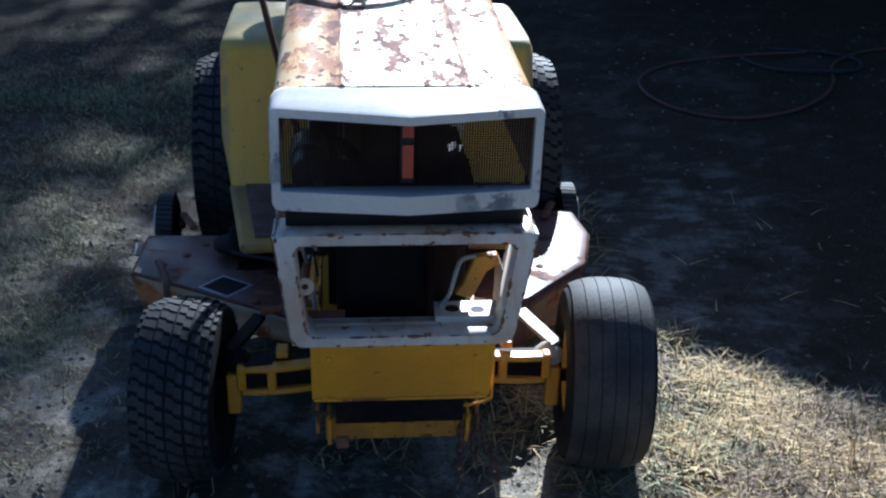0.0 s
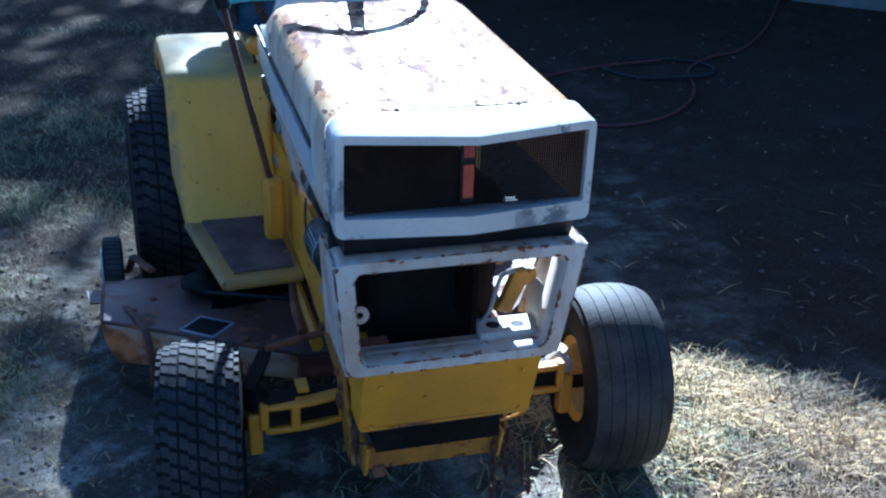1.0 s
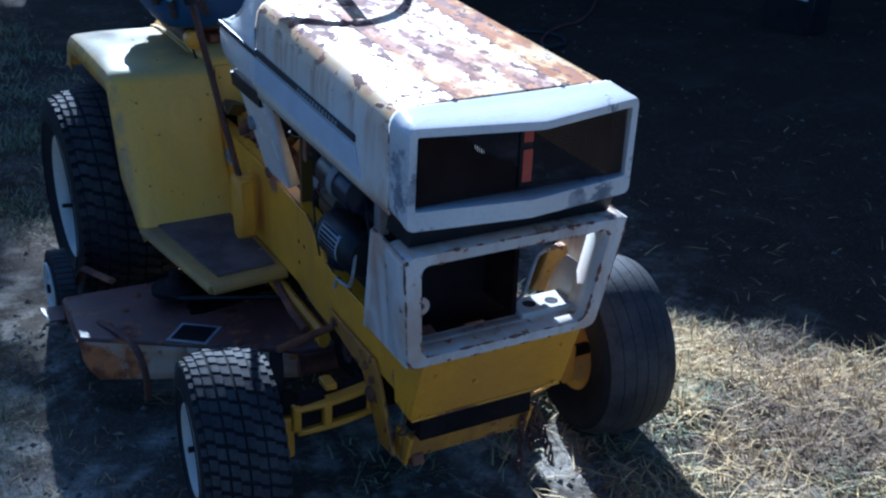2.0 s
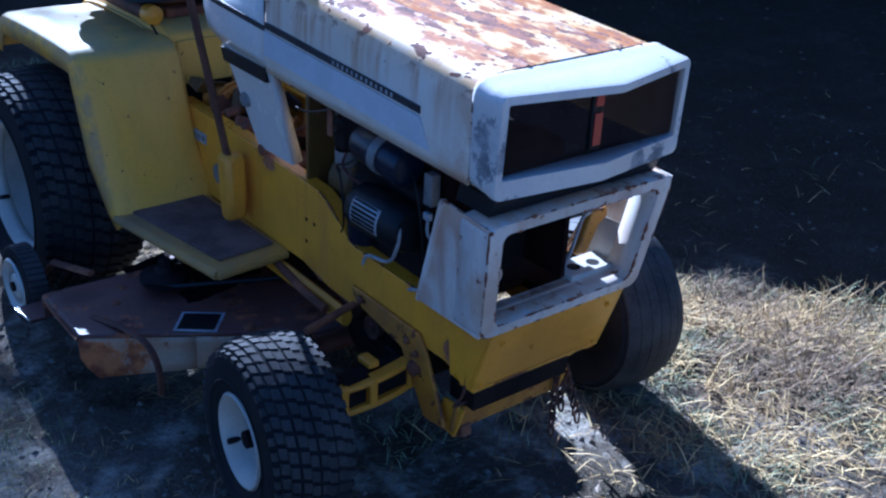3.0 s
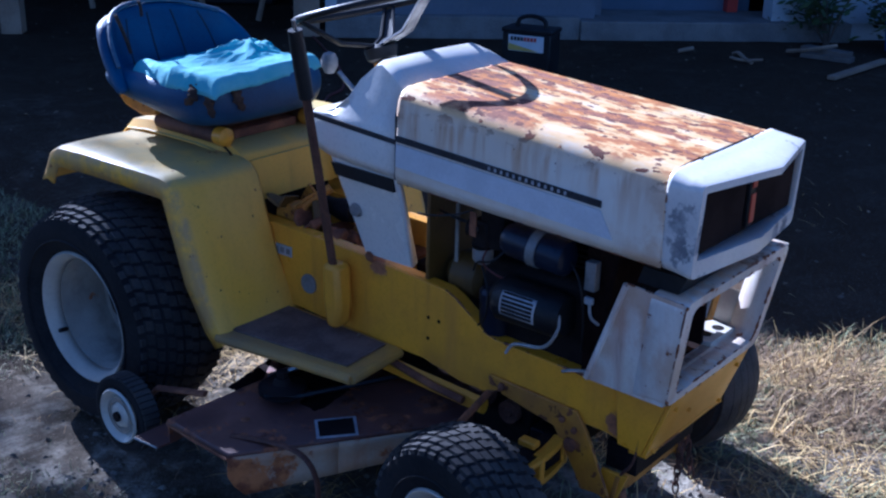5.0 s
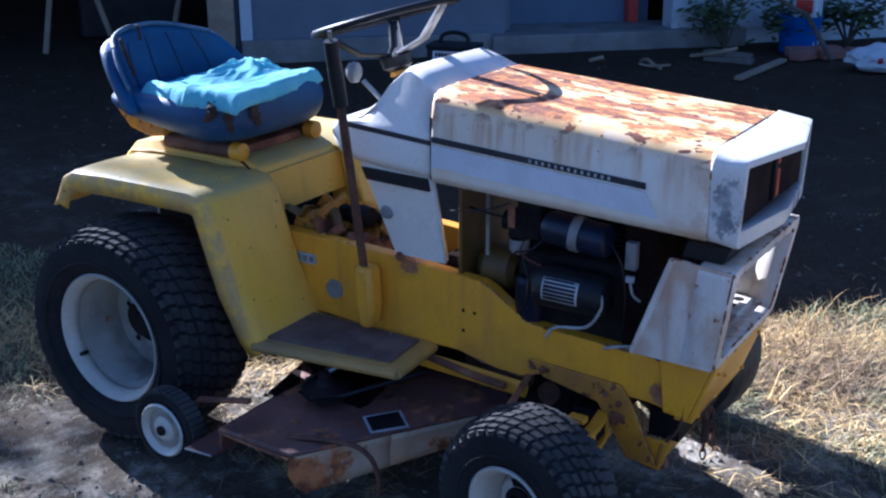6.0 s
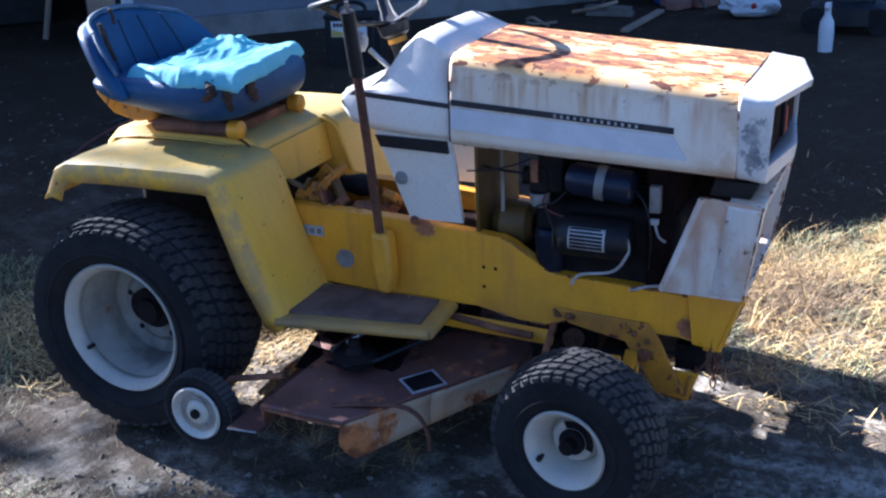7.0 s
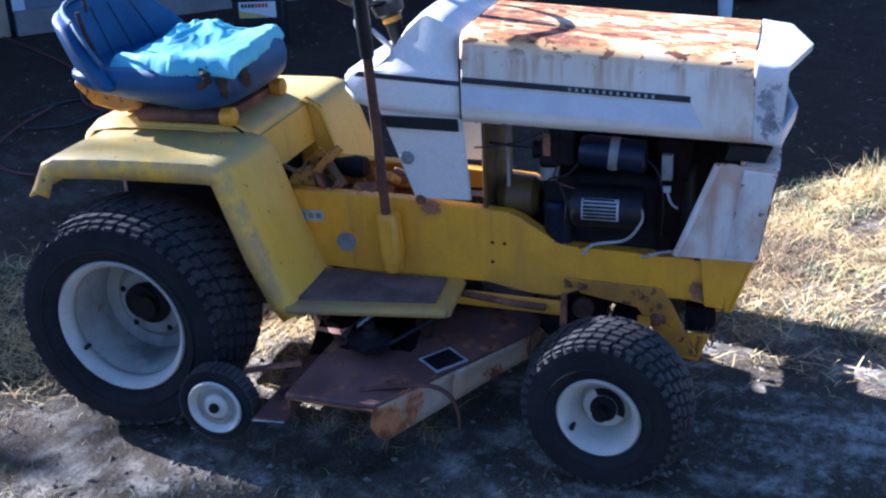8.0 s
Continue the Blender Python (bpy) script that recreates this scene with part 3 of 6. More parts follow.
for s in (-1, 1):
    part("bracket", prism(B(), [(-1.36, 0.225), (-1.30, 0.225), (-1.285, 0.160), (-1.335, 0.152)], "x", s * 0.128, s * 0.136), YELLOW, bumper, bevel=0.002)
part("hook", prism(B(), [(-1.34, 0.175), (-1.27, 0.185), (-1.26, 0.155), (-1.31, 0.138), (-1.345, 0.15)], "x", -0.12, -0.095), RUST, bumper, bevel=0.004)
part("blade_plate", box(B(), -0.12, 0.12, -1.37, -1.30, 0.225, 0.285), IRON, bumper)
part("wire_guard", tube(B(), smooth_line([(-0.158, -1.395, 0.40), (-0.160, -1.385, 0.29), (-0.160, -1.36, 0.245), (-0.135, -1.35, 0.235), (-0.10, -1.35, 0.235)], 5), 0.0028, 8), LEVER, tractor, "thin browned wire guard")
part("wire_guard", tube(B(), smooth_line([(0.168, -1.395, 0.40), (0.170, -1.385, 0.30), (0.170, -1.36, 0.265), (0.15, -1.35, 0.25), (0.12, -1.35, 0.245)], 5), 0.0032, 8), YELLOW, tractor, "thin yellow wire guard")

# front axle: a yellow casting with pairs of windows each side
# Added dark block with pulleys; hides sunlit straw seen below the rail.
underside = part("oil_sump", prism(B(), [(-0.93, 0.345), (-1.12, 0.345), (-1.11, 0.215), (-1.09, 0.185), (-0.97, 0.17), (-0.945, 0.20)], "x", -0.115, 0.115), IRON, tractor, "added dark block that closes the sunlit gap under the engine", bevel=0.008)
for y, z, r in ((-0.985, 0.285, 0.034), (-1.06, 0.262, 0.026)):
    part("idler_pulley", lathe(B(), [(-0.118, 0.008), (-0.121, r * 0.5), (-0.119, r), (-0.126, r * 0.82), (-0.133, r), (-0.131, r * 0.4), (-0.137, 0.008), (-0.137, 0.0001)], (0, y, z), "x", 22), LEVER, underside, "rusty idler pulley")
axle = part("front_axle", box(B(), -0.15, 0.15, -1.20, -1.13, 0.20, 0.26), IRON, tractor, "greasy pivot axle with bright yellow ends", bevel=0.004)
for s in (-1, 1):
    x0, x1, xm = s * 0.150, s * 0.305, s * (0.245 if s < 0 else 0.215)
    lift = 0.0 if s < 0 else 0.012
    def arm_y(x):
        return -1.222 - 0.008 * math.sin(min(max((abs(x) - 0.15) / 0.155, 0), 1) * math.pi)
    b = B()
    xs_ = [x0 + (x1 - x0) * k / 8 for k in range(9)]
    for base, th in ((0.270, 0.012), (0.220, 0.013)):
        loft(b, [[Vector((x, arm_y(x) + dy, base + lift - 0.010 * k / 8 - dz)) for dy, dz in ((0, 0), (0.03, 0), (0.03, th), (0, th))] for k, x in enumerate(xs_)], cap=True)
    for xx in (x0, xm, x1):
        box(b, xx - 0.009, xx + 0.009, arm_y(xx) - 0.001, arm_y(xx) + 0.028, 0.208 + lift, 0.264 + lift)
    part("axle_window_arm", b, YELLOW_CLEAN, axle, "bright yellow axle arm with two windows", bevel=0.004)
    part("arm_web", box(B(), min(x0, x1), max(x0, x1), -1.215, -1.17, 0.203, 0.264), IRON, axle)
    part("spindle", box(B(), s * 0.322 - 0.014, s * 0.322 + 0.014, -1.215, -1.185, 0.150, 0.240), YELLOW, axle, "yellow spindle block", bevel=0.005)
    part("spindle_shaft", tube(B(), [(s * 0.31, -1.165, 0.195), (s * 0.40, -1.165, 0.195)], 0.014, 12), IRON, axle)
    # Cream on the sunlit side, iron on the other: glare put into colour.
    part("kingpin_cap", lathe(B(), [(0.245, 0.03), (0.262, 0.03), (0.275, 0.018), (0.285, 0.0001)], (s * 0.315, -1.18, 0), "z", 14), IRON if s < 0 else CREAM, axle)
    part("steering_arm", prism(B(), [(s * 0.32, -1.19), (s * 0.285, -1.10), (s * 0.265, -1.04), (s * 0.29, -1.03), (s * 0.34, -1.17)], "z", 0.272, 0.282), IRON if s < 0 else CREAM, axle)
    part("tie_rod", tube(B(), [(s * 0.275, -1.04, 0.288), (s * 0.05, -1.0, 0.31)], 0.008, 8), RUST, axle)
    part("arm_clip", box(B(), s * 0.225 - 0.012, s * 0.225 + 0.012, -1.20, -1.16, 0.268 + lift, 0.282 + lift), YELLOW_CLEAN, axle, bevel=0.003)


def ring_blocks(b, c, rows, count, r0, r1, arc, skew):
    """Raised blocks round a tyre; rows of (x0, x1, lift, turn)."""
    for x0, x1, drop, turn in rows:
        for k in range(count):
            a0 = 2 * math.pi * (k + turn) / count
            corners = []
            for r in (r0 - drop, r1 - drop):
                for x, a in ((x0, a0), (x1, a0 + skew), (x1, a0 + skew + arc), (x0, a0 + arc)):
                    corners.append(b.verts.new((c[0] + x, c[1] + r * math.cos(a), c[2] + r * math.sin(a))))
            lo, hi = corners[:4], corners[4:]
            b.faces.new(hi)
            for i in range(4):
                b.faces.new((lo[i], lo[(i + 1) % 4], hi[(i + 1) % 4], hi[i]))
    return b


def wheel(name, c, s, half, R, bead, rim_r, deep, tread, label, tyre_label, steer=0.0):
    """One wheel: dished rim, tyre, tread, hub. s is the outer side."""
    x, y, z = c
    fl = half * (0.79 if half > 0.1 else 0.84)
    prof = [(s * (fl + 0.004), rim_r + 0.004), (s * (fl + 0.008), rim_r), (s * (fl + 0.002), rim_r - 0.006), (s * (fl - 0.012), rim_r - 0.016),
            (s * (fl - 0.03), rim_r - 0.02), (s * (fl - deep), rim_r - 0.032), (s * (fl - deep - 0.006), rim_r * 0.62), (s * (fl - deep + 0.012), rim_r * 0.5),
            (s * (fl - deep + 0.014), rim_r * 0.30), (s * (fl - deep + 0.002), rim_r * 0.28), (s * (fl - deep + 0.002), 0.0001)]
    w = part(name, lathe(B(), prof[:5] if half > 0.1 else prof, c, "x", 48), CREAM, tractor, label, solid=0.003)
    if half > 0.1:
        part("rim_dish", lathe(B(), prof[4:], c, "x", 48), RIM, w, "grimy grey-cream dish, recess shade in its colour", solid=0.003)
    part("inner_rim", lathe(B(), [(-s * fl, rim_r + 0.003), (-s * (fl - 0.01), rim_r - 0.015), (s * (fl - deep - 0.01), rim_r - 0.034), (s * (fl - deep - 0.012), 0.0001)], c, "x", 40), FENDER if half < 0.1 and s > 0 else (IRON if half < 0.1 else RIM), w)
    t = [(-s * fl, bead), (-s * half * 0.97, bead + (R - bead) * 0.22), (-s * half, bead + (R - bead) * 0.45), (-s * half * 0.95, bead + (R - bead) * 0.72),
         (-s * half * 0.80, R * 0.905), (-s * half * 0.5, R * 0.965), (-s * half * 0.25, R * 0.983), (0, R * 0.987)]
    prof = t + [(-h, r) for h, r in t[-2::-1]]
    tyre = part("tyre", lathe(B(), prof, c, "x", 64), RUBBER, w, tyre_label)
    part("bead_ring", lathe(B(), [(s * half * 0.985, bead + (R - bead) * 0.26), (s * (half * 1.0 + 0.002), bead + (R - bead) * 0.29), (s * half * 0.995, bead + (R - bead) * 0.32)], c, "x", 64), RUBBER, w)
    part("tread", tread(c, half, R), TREAD, w, "worn dusty tread blocks")
    hub = part("hub", lathe(B(), [(s * (fl - deep), rim_r * 0.34), (s * (fl - deep + 0.022), rim_r * 0.33), (s * (fl - deep + 0.028), rim_r * 0.2), (s * (fl - deep + 0.05), rim_r * 0.19), (s * (fl - deep + 0.052), 0.0001)], c, "x", 20), IRON, w, "dark greasy hub cap")
    part("valve_stem", tube(B(), [(x + s * (fl - 0.02), y + rim_r * 0.70, z - rim_r * 0.45), (x + s * (fl + 0.004), y + rim_r * 0.66, z - rim_r * 0.42)], 0.006, 8), BLACK, w)
    if half < 0.1:
        arc = [radians(200 - 15 * k) for k in range(10)]  # a dark kidney-shaped plate standing in for an opening beside the hub
        ring = [(y + r_ * math.cos(a), z + r_ * math.sin(a)) for r_, order in ((0.047, arc), (0.031, arc[::-1])) for a in order]
        part("rim_slot", prism(B(), ring, "x", x + s * (fl - deep + 0.0125), x + s * (fl - deep + 0.0160)), IRON, w)
    for k in range(5 if half > 0.1 else 0):
        a = 2 * math.pi * (k + 0.3) / 5
        part("wheel_bolt", lathe(B(), [(s * (fl - deep + 0.0), 0.008), (s * (fl - deep + 0.016), 0.008), (s * (fl - deep + 0.017), 0.0001)],
                                 (x, y + rim_r * 0.48 * math.cos(a), z + rim_r * 0.48 * math.sin(a)), "x", 6), IRON, w)
    turn = Matrix.Translation(c) @ Matrix.Rotation(radians(steer), 4, "Z") @ Matrix.Translation(-Vector(c))
    for ob in [w] + list(w.children_recursive):
        ob.data.transform(turn)
    return w


def turf_tread(n, rows):
    def make(c, half, R):
        b, w = B(), 1.7 * half / rows
        pitch = 2 * math.pi / n
        arc = pitch * 0.70
        lay = []
        for k in range(rows):
            x0 = -0.85 * half + w * k
            drop = [0.095 * R * abs((k + q) / rows * 2 - 1) ** 2.3 - 0.001 for q in (0.27, 0.73)]
            lay.append((x0 + w * 0.07, x0 + w * 0.50, drop[0], 0.5 * (k % 2)))
            lay.append((x0 + w * 0.50, x0 + w * 0.93, drop[1], 0.5 * (k % 2) + 0.34))
        ring_blocks(b, c, lay[::2], n, R * 0.965, R, arc, 0.22 * arc)
        ring_blocks(b, c, lay[1::2], n, R * 0.965, R, arc, 0.22 * arc)
        for s in (-1, 1):  # shoulder lugs
            ring_blocks(b, c, [(s * half * 0.84, s * half * 0.945, 0.0, 0.25)], n, R * 0.84, R * 0.905, arc * 0.75, 0.0)
        return b
    return make


def rib_tread(c, half, R):
    """Six ribs parted by narrow grooves, rounding off into the shoulders."""
    def crown(q, up):
        return R * (up - 0.085 * abs(q / 0.87) ** 2.6)
    b = B()
    for k in range(6):
        q = -0.725 + 0.29 * k
        lathe(b, [(half * (q - 0.141), crown(q - 0.141, 0.984)), (half * (q - 0.136), crown(q - 0.136, 0.999)), (half * q, crown(q, 1.001)), (half * (q + 0.136), crown(q + 0.136, 0.999)), (half * (q + 0.141), crown(q + 0.141, 0.984))], c, "x", 64)
    return b


wheel("front_wheel", (-0.420, -1.165, 0.184), -1, 0.081, 0.187, 0.090, 0.088, 0.055, turf_tread(40, 4), "cream front wheel rim, dished", "black front tyre with turf blocks", -6.5)
wheel("front_wheel", (0.436, -1.165, 0.198), 1, 0.090, 0.2, 0.092, 0.09, 0.055, rib_tread, "rusty yellow front wheel rim", "black front tyre with worn ribs", -6.0)
wheel("rear_wheel", (-0.370, -0.014, 0.280), -1, 0.132, 0.286, 0.167, 0.165, 0.15, turf_tread(48, 5), "cream deep-dished rear wheel rim, scuffed", "wide black rear turf tyre")
wheel("rear_wheel", (0.385, -0.014, 0.280), 1, 0.132, 0.286, 0.167, 0.165, 0.15, turf_tread(48, 5), "cream deep-dished rear wheel rim", "wide black rear turf tyre")
part("rear_axle", tube(B(), [(-0.36, 0, 0.287), (0.30, 0, 0.287)], 0.045, 16), IRON, tractor, "greasy rear axle housing")
part("gearbox", box(B(), -0.13, 0.13, -0.24, 0.16, 0.19, 0.60), IRON, tractor, "dark cast rear gearbox", bevel=0.02)
part("torque_tube", box(B(), -0.06, 0.06, -0.95, -0.30, 0.34, 0.42), IRON, tractor, "dark drive tunnel", bevel=0.015)

# fenders: folded sheet from the rear lip over the tyre and down the front to the step
FEN = [(0.25, 0.597), (0.235, 0.625), (0.205, 0.668), (0.165, 0.688), (0.05, 0.694), (-0.10, 0.696), (-0.235, 0.696), (-0.27, 0.688), (-0.292, 0.665),
       (-0.315, 0.60), (-0.36, 0.47), (-0.40, 0.355), (-0.418, 0.326)]
for s in (-1, 1):
    b = B()
    rings = []
    for k, (y, z) in enumerate(FEN):
        y, z = y - 0.012, z - 0.022 - (0.012 if k < 2 else 0.0)
        a, c = FEN[max(k - 1, 0)], FEN[min(k + 1, len(FEN) - 1)]
        t = Vector((c[0] - a[0], c[1] - a[1])).normalized()
        inn = Vector((-t.y, t.x))  # towards the tyre
        if k == 0:
            inn = Vector((-0.6, 0.2))
        ring = []
        for x, dip in ((0.462, 0.05), (0.466, 0.02), (0.458, 0.005), (0.444, 0.0), (0.38, -0.002), (0.30, -0.002), (0.22, 0.0), (0.165, 0.0), (0.150, 0.006)):
            lean = 0.03 * max(0.0, (0.40 - z) / 0.1) if z < 0.40 else 0.0
            x = x - 0.062 * (x - 0.150) / 0.312
            ring.append(Vector((s * (x - lean), y + inn.x * dip, z + inn.y * dip)))
        rings.append(ring)
    loft(b, rings, closed=False)
    fender = part("fender", b, FENDER, tractor, "faded yellow rear fender, dusty on top", solid=0.004)

b = B()
cov = [(0.22, 0.65), (0.18, 0.688), (0.10, 0.698), (-0.10, 0.700), (-0.20, 0.692), (-0.24, 0.675), (-0.26, 0.65)]
loft(b, [[Vector((x, y, z - (0.02 if abs(x) > 0.16 else 0))) for x in (-0.175, -0.165, -0.15, 0, 0.15, 0.165, 0.175)] for y, z in cov], closed=False)
cover = part("tunnel_cover", b, FENDER, tractor, "yellow centre cover below the seat", solid=0.004)
part("tunnel_front", prism(B(), [(-0.262, 0.66), (-0.279, 0.560), (-0.272, 0.560), (-0.255, 0.66)], "x", -0.135, 0.155), FENDER, cover, "yellow front lip of the tunnel")
part("cover_seam", tube(B(), smooth_line([(-0.17, -0.10, 0.703), (-0.172, -0.19, 0.698), (-0.172, -0.235, 0.675), (-0.168, -0.262, 0.63)], 4), 0.003, 6), IRON, cover)

part("inner_fender", prism(B(), [(-0.26, 0.68), (-0.30, 0.66), (-0.318, 0.60), (-0.36, 0.47), (-0.36, 0.42), (-0.24, 0.42), (-0.22, 0.66)], "x", 0.160, 0.164), FENDER, tractor, "faded yellow inner fender sheet")

# steps with rubber mats
for s in (-1, 1):
    out = [(s * 0.150, -0.34), (s * 0.376, -0.40), (s * 0.324, -0.778), (s * 0.150, -0.765)]
    b = prism(B(), out, "z", 0.316, 0.326)
    rim = [Vector((p[0], p[1], 0.314)) for p in out]
    tube(b, [rim[1], (rim[1] + rim[2]) / 2, rim[2]], 0.012, 8)
    tube(b, [rim[2], rim[3]], 0.012, 8)
    step = part("foot_step", b, STEP, tractor, "dirty yellow foot step with rolled edge", bevel=0.002)
    mat = [(s * 0.165, -0.37), (s * 0.345, -0.42), (s * 0.302, -0.745), (s * 0.165, -0.733)]
    part("step_mat", prism(B(), mat, "z", 0.3265, 0.331), MAT, step, "worn brown-black rubber mat")
part("rail_badge", lathe(B(), [(-0.1495, 0.0001), (-0.1535, 0.020), (-0.153, 0.024), (-0.149, 0.025)], (0, -0.472, 0.400), "x", 20), GREY, tractor, "grey round plug on the frame side")
plate = part("rail_plate", box(B(), -0.1515, -0.1492, -0.415, -0.352, 0.452, 0.478), LABEL, tractor, "small worn paper label")
for k in range(3):
    part("label_mark", box(B(), -0.1522, -0.1516, -0.410 + 0.02 * k, -0.397 + 0.02 * k, 0.458, 0.472), GREY, plate)

# rusty linkage in the open tray behind the pedestal
tray = part("linkage_tray", box(B(), -0.14, 0.14, -0.62, -0.30, 0.435, 0.445), RUST, tractor, "rusty tray full of linkage and dead leaves")
rnd = random.Random(4)
part("linkage_arm", tube(B(), [(-0.11, -0.36, 0.45), (-0.07, -0.38, 0.56), (-0.02, -0.42, 0.60)], 0.012, 8), HANGER, tray)
part("linkage_arm", tube(B(), [(-0.03, -0.34, 0.47), (-0.05, -0.40, 0.57), (-0.09, -0.45, 0.52)], 0.014, 8), OLIVE, tray)
part("clutch_housing", lathe(B(), [(-0.04, 0.0001), (-0.04, 0.036), (-0.02, 0.04), (0.03, 0.03), (0.04, 0.0001)], (-0.06, -0.345, 0.525), "x", 18), HANGER, tray)
part("spring", tube(B(), [(-0.11 + 0.012 * math.cos(a), -0.42 - 0.004 * a, 0.50 + 0.012 * math.sin(a)) for a in np.arange(0, 40, 0.6)], 0.0025, 5), RUST, tray)
for k in range(22):
    c = Vector((rnd.uniform(-0.12, 0.10), rnd.uniform(-0.57, -0.31), rnd.uniform(0.46, 0.53)))
    m = Matrix.Translation(c) @ Euler((rnd.uniform(-1, 1), rnd.uniform(-1, 1), rnd.uniform(0, 3))).to_matrix().to_4x4()
    part("scrap_piece", box(B(), -0.03, 0.03, -0.018, 0.018, -0.012, 0.012, m), (RUST, HANGER, IRON, RUST)[k % 4], tray, bevel=0.005)
for c, turn, mat in (((-0.105, -0.325, 0.565), (0.5, 0.3, 0.4), OLIVE), ((-0.055, -0.365, 0.555), (-0.4, 0.7, 1.1), HANGER), ((-0.085, -0.40, 0.53), (0.9, 0.1, 0.2), RUST)):
    m = Matrix.Translation(c) @ Euler(turn).to_matrix().to_4x4()
    bm_ = prism(B(), [(-0.045, -0.02), (0.045, -0.02), (0.045, 0.012), (0.012, 0.03), (-0.02, 0.03), (-0.045, 0.01)], "z", -0.004, 0.004, m)
    box(bm_, -0.045, 0.045, -0.024, -0.018, -0.004, 0.03, m)
    part("pedal_bracket", bm_, mat, tray, "rusted yellow pedal bracket", bevel=0.002)
part("shaft_coupling", lathe(B(), [(-0.05, 0.0001), (-0.05, 0.026), (-0.02, 0.03), (0.02, 0.022), (0.05, 0.022), (0.052, 0.0001)], (0.0, -0.43, 0.545), "y", 16), IRON, tray)

# hood
def hood_section(y, zb, zs, hw):
    half = [(hw, zb), (hw + 0.004, zb + 0.02), (hw + 0.002, zb + 0.06), (hw, zs - 0.05), (hw - 0.004, zs - 0.025), (hw - 0.014, zs - 0.010), (hw - 0.032, zs - 0.002),
            (hw - 0.06, zs), (0.108, zs + 0.0005), (0.102, zs + 0.003), (0.096, zs + 0.0005), (0.05, zs + 0.001), (0.0, zs + 0.001)]
    pts = [(-x, z) for x, z in half] + [(x, z) for x, z in half[-2::-1]]
    return [Vector((x, y, z)) for x, z in pts]


b = B()
loft(b, [hood_section(-0.800 - 0.628 * t, 0.740 - 0.020 * t, 0.938 - 0.043 * t, 0.209 + 0.006 * t) for t in (0, 0.012, 0.1, 0.25, 0.5, 0.75, 0.95, 0.99, 1)], closed=False)
hood = part("hood", b, WHITE_HOOD, tractor, "white hood, its top blotched with rust", solid=0.004)
for s in (-1, 1):
    def side(y, up, off=0.0):
        t = (-0.800 - y) / 0.628
        return Vector((s * (0.2125 + 0.006 * t + off), y, 0.750 - 0.033 * t + up))
    b = B()
    loft(b, [[side(y, 0.079 - 0.001 * t, 0.0005), side(y, 0.079, 0.003), side(y, 0.092, 0.003), side(y, 0.092, 0.0005)] for t, y in ((0, -0.803), (0.5, -1.05), (1, -1.300))], cap=True)
    stripe = part("hood_stripe", b, STRIPE, hood, "thin black stripe with pale lettering worn to dashes")
    for k in range(13):
        y = -1.045 - 0.0148 * k
        b = box(B(), -0.0006, 0.0006, -0.0028, 0.0028, -0.0036, 0.0036)
        c = side(y, 0.0855, 0.0033)
        for v in b.verts:
            v.co += c
        part("letter_mark", b, LABEL, stripe)
    b = B()
    loft(b, [[side(y0, 0.026, 0.0035), side(y1, 0.074, 0.0025)] for y0, y1 in ((-0.803, -0.803), (-1.05, -1.05), (-1.330, -1.300))], closed=False)
    part("side_trim", b, TRIM, hood, "pale pressed trim panel", solid=0.003, smooth=False)

# nose of the hood: the top and bottom come forward to a point, the thin frame leans back, a fine dark mesh behind it
def nose_y(x, z):
    f = min(max((z - 0.712) / 0.162, 0.0), 1.0)
    return -1.486 - 0.006 * f - (0.027 + 0.020 * f) * (1 - min(abs(x) / 0.212, 1))


def nose_ring(hw, z0, z1, rad, off):
    return [Vector((x, nose_y(x, z) + off, z)) for x, z in rounded(hw, z0, z1, rad, 4, 8)]


def seam_ring(hw, z0, z1, rad, y):
    return [Vector((x, y, z)) for x, z in rounded(hw, z0, z1, rad, 4, 8)]


b = B()
loft(b, [seam_ring(0.2158, 0.714, 0.8958, 0.026, -1.4265), seam_ring(0.2158, 0.7138, 0.8948, 0.026, -1.433), seam_ring(0.2156, 0.7132, 0.8925, 0.024, -1.446), seam_ring(0.2151, 0.712, 0.889, 0.020, -1.464), nose_ring(0.2145, 0.711, 0.8845, 0.013, 0.006),
         nose_ring(0.213, 0.712, 0.8825, 0.011, 0.0), nose_ring(0.202, 0.743, 0.8700, 0.005, 0.001), seam_ring(0.200, 0.747, 0.8690, 0.005, -1.478)])
nose = part("hood_nose", b, NOSE, tractor, "dented white hood nose bezel", solid=0.003)
b = B()
for k in range(96):
    x = -0.199 + 0.398 * k / 95
    tube(b, [(x, -1.479, 0.745), (x, -1.481, 0.871)], 0.0011, 4)
for k in range(29):
    z = 0.749 + 0.0041 * k
    tube(b, [(-0.2, -1.4785, z), (0.2, -1.4785, z)], 0.0009, 4)
grille = part("grille_mesh", b, GRILLE, nose, "dark brown grille mesh")
badge = part("badge", box(B(), -0.013, 0.011, -1.490, -1.481, 0.757, 0.864), BLACK, nose, "black emblem strip with red bars", bevel=0.002)
part("red_bar", box(B(), -0.009, 0.009, -1.493, -1.4905, 0.766, 0.822), RED, badge, bevel=0.001)
part("red_square", box(B(), -0.009, 0.009, -1.493, -1.4905, 0.834, 0.853), RED, badge, bevel=0.001)
part("nose_gasket", prism(B(), [(-1.472, 0.704), (-1.385, 0.706), (-1.375, 0.673), (-1.458, 0.671)], "x", -0.196, 0.196), BLACK, nose, "black rubber strip under the nose")

# lower headlight shell
def shell_at(x, v, off=0.0):
    return Vector((x, -1.454 - 0.035 * v + off, 0.438 + 0.230 * v))


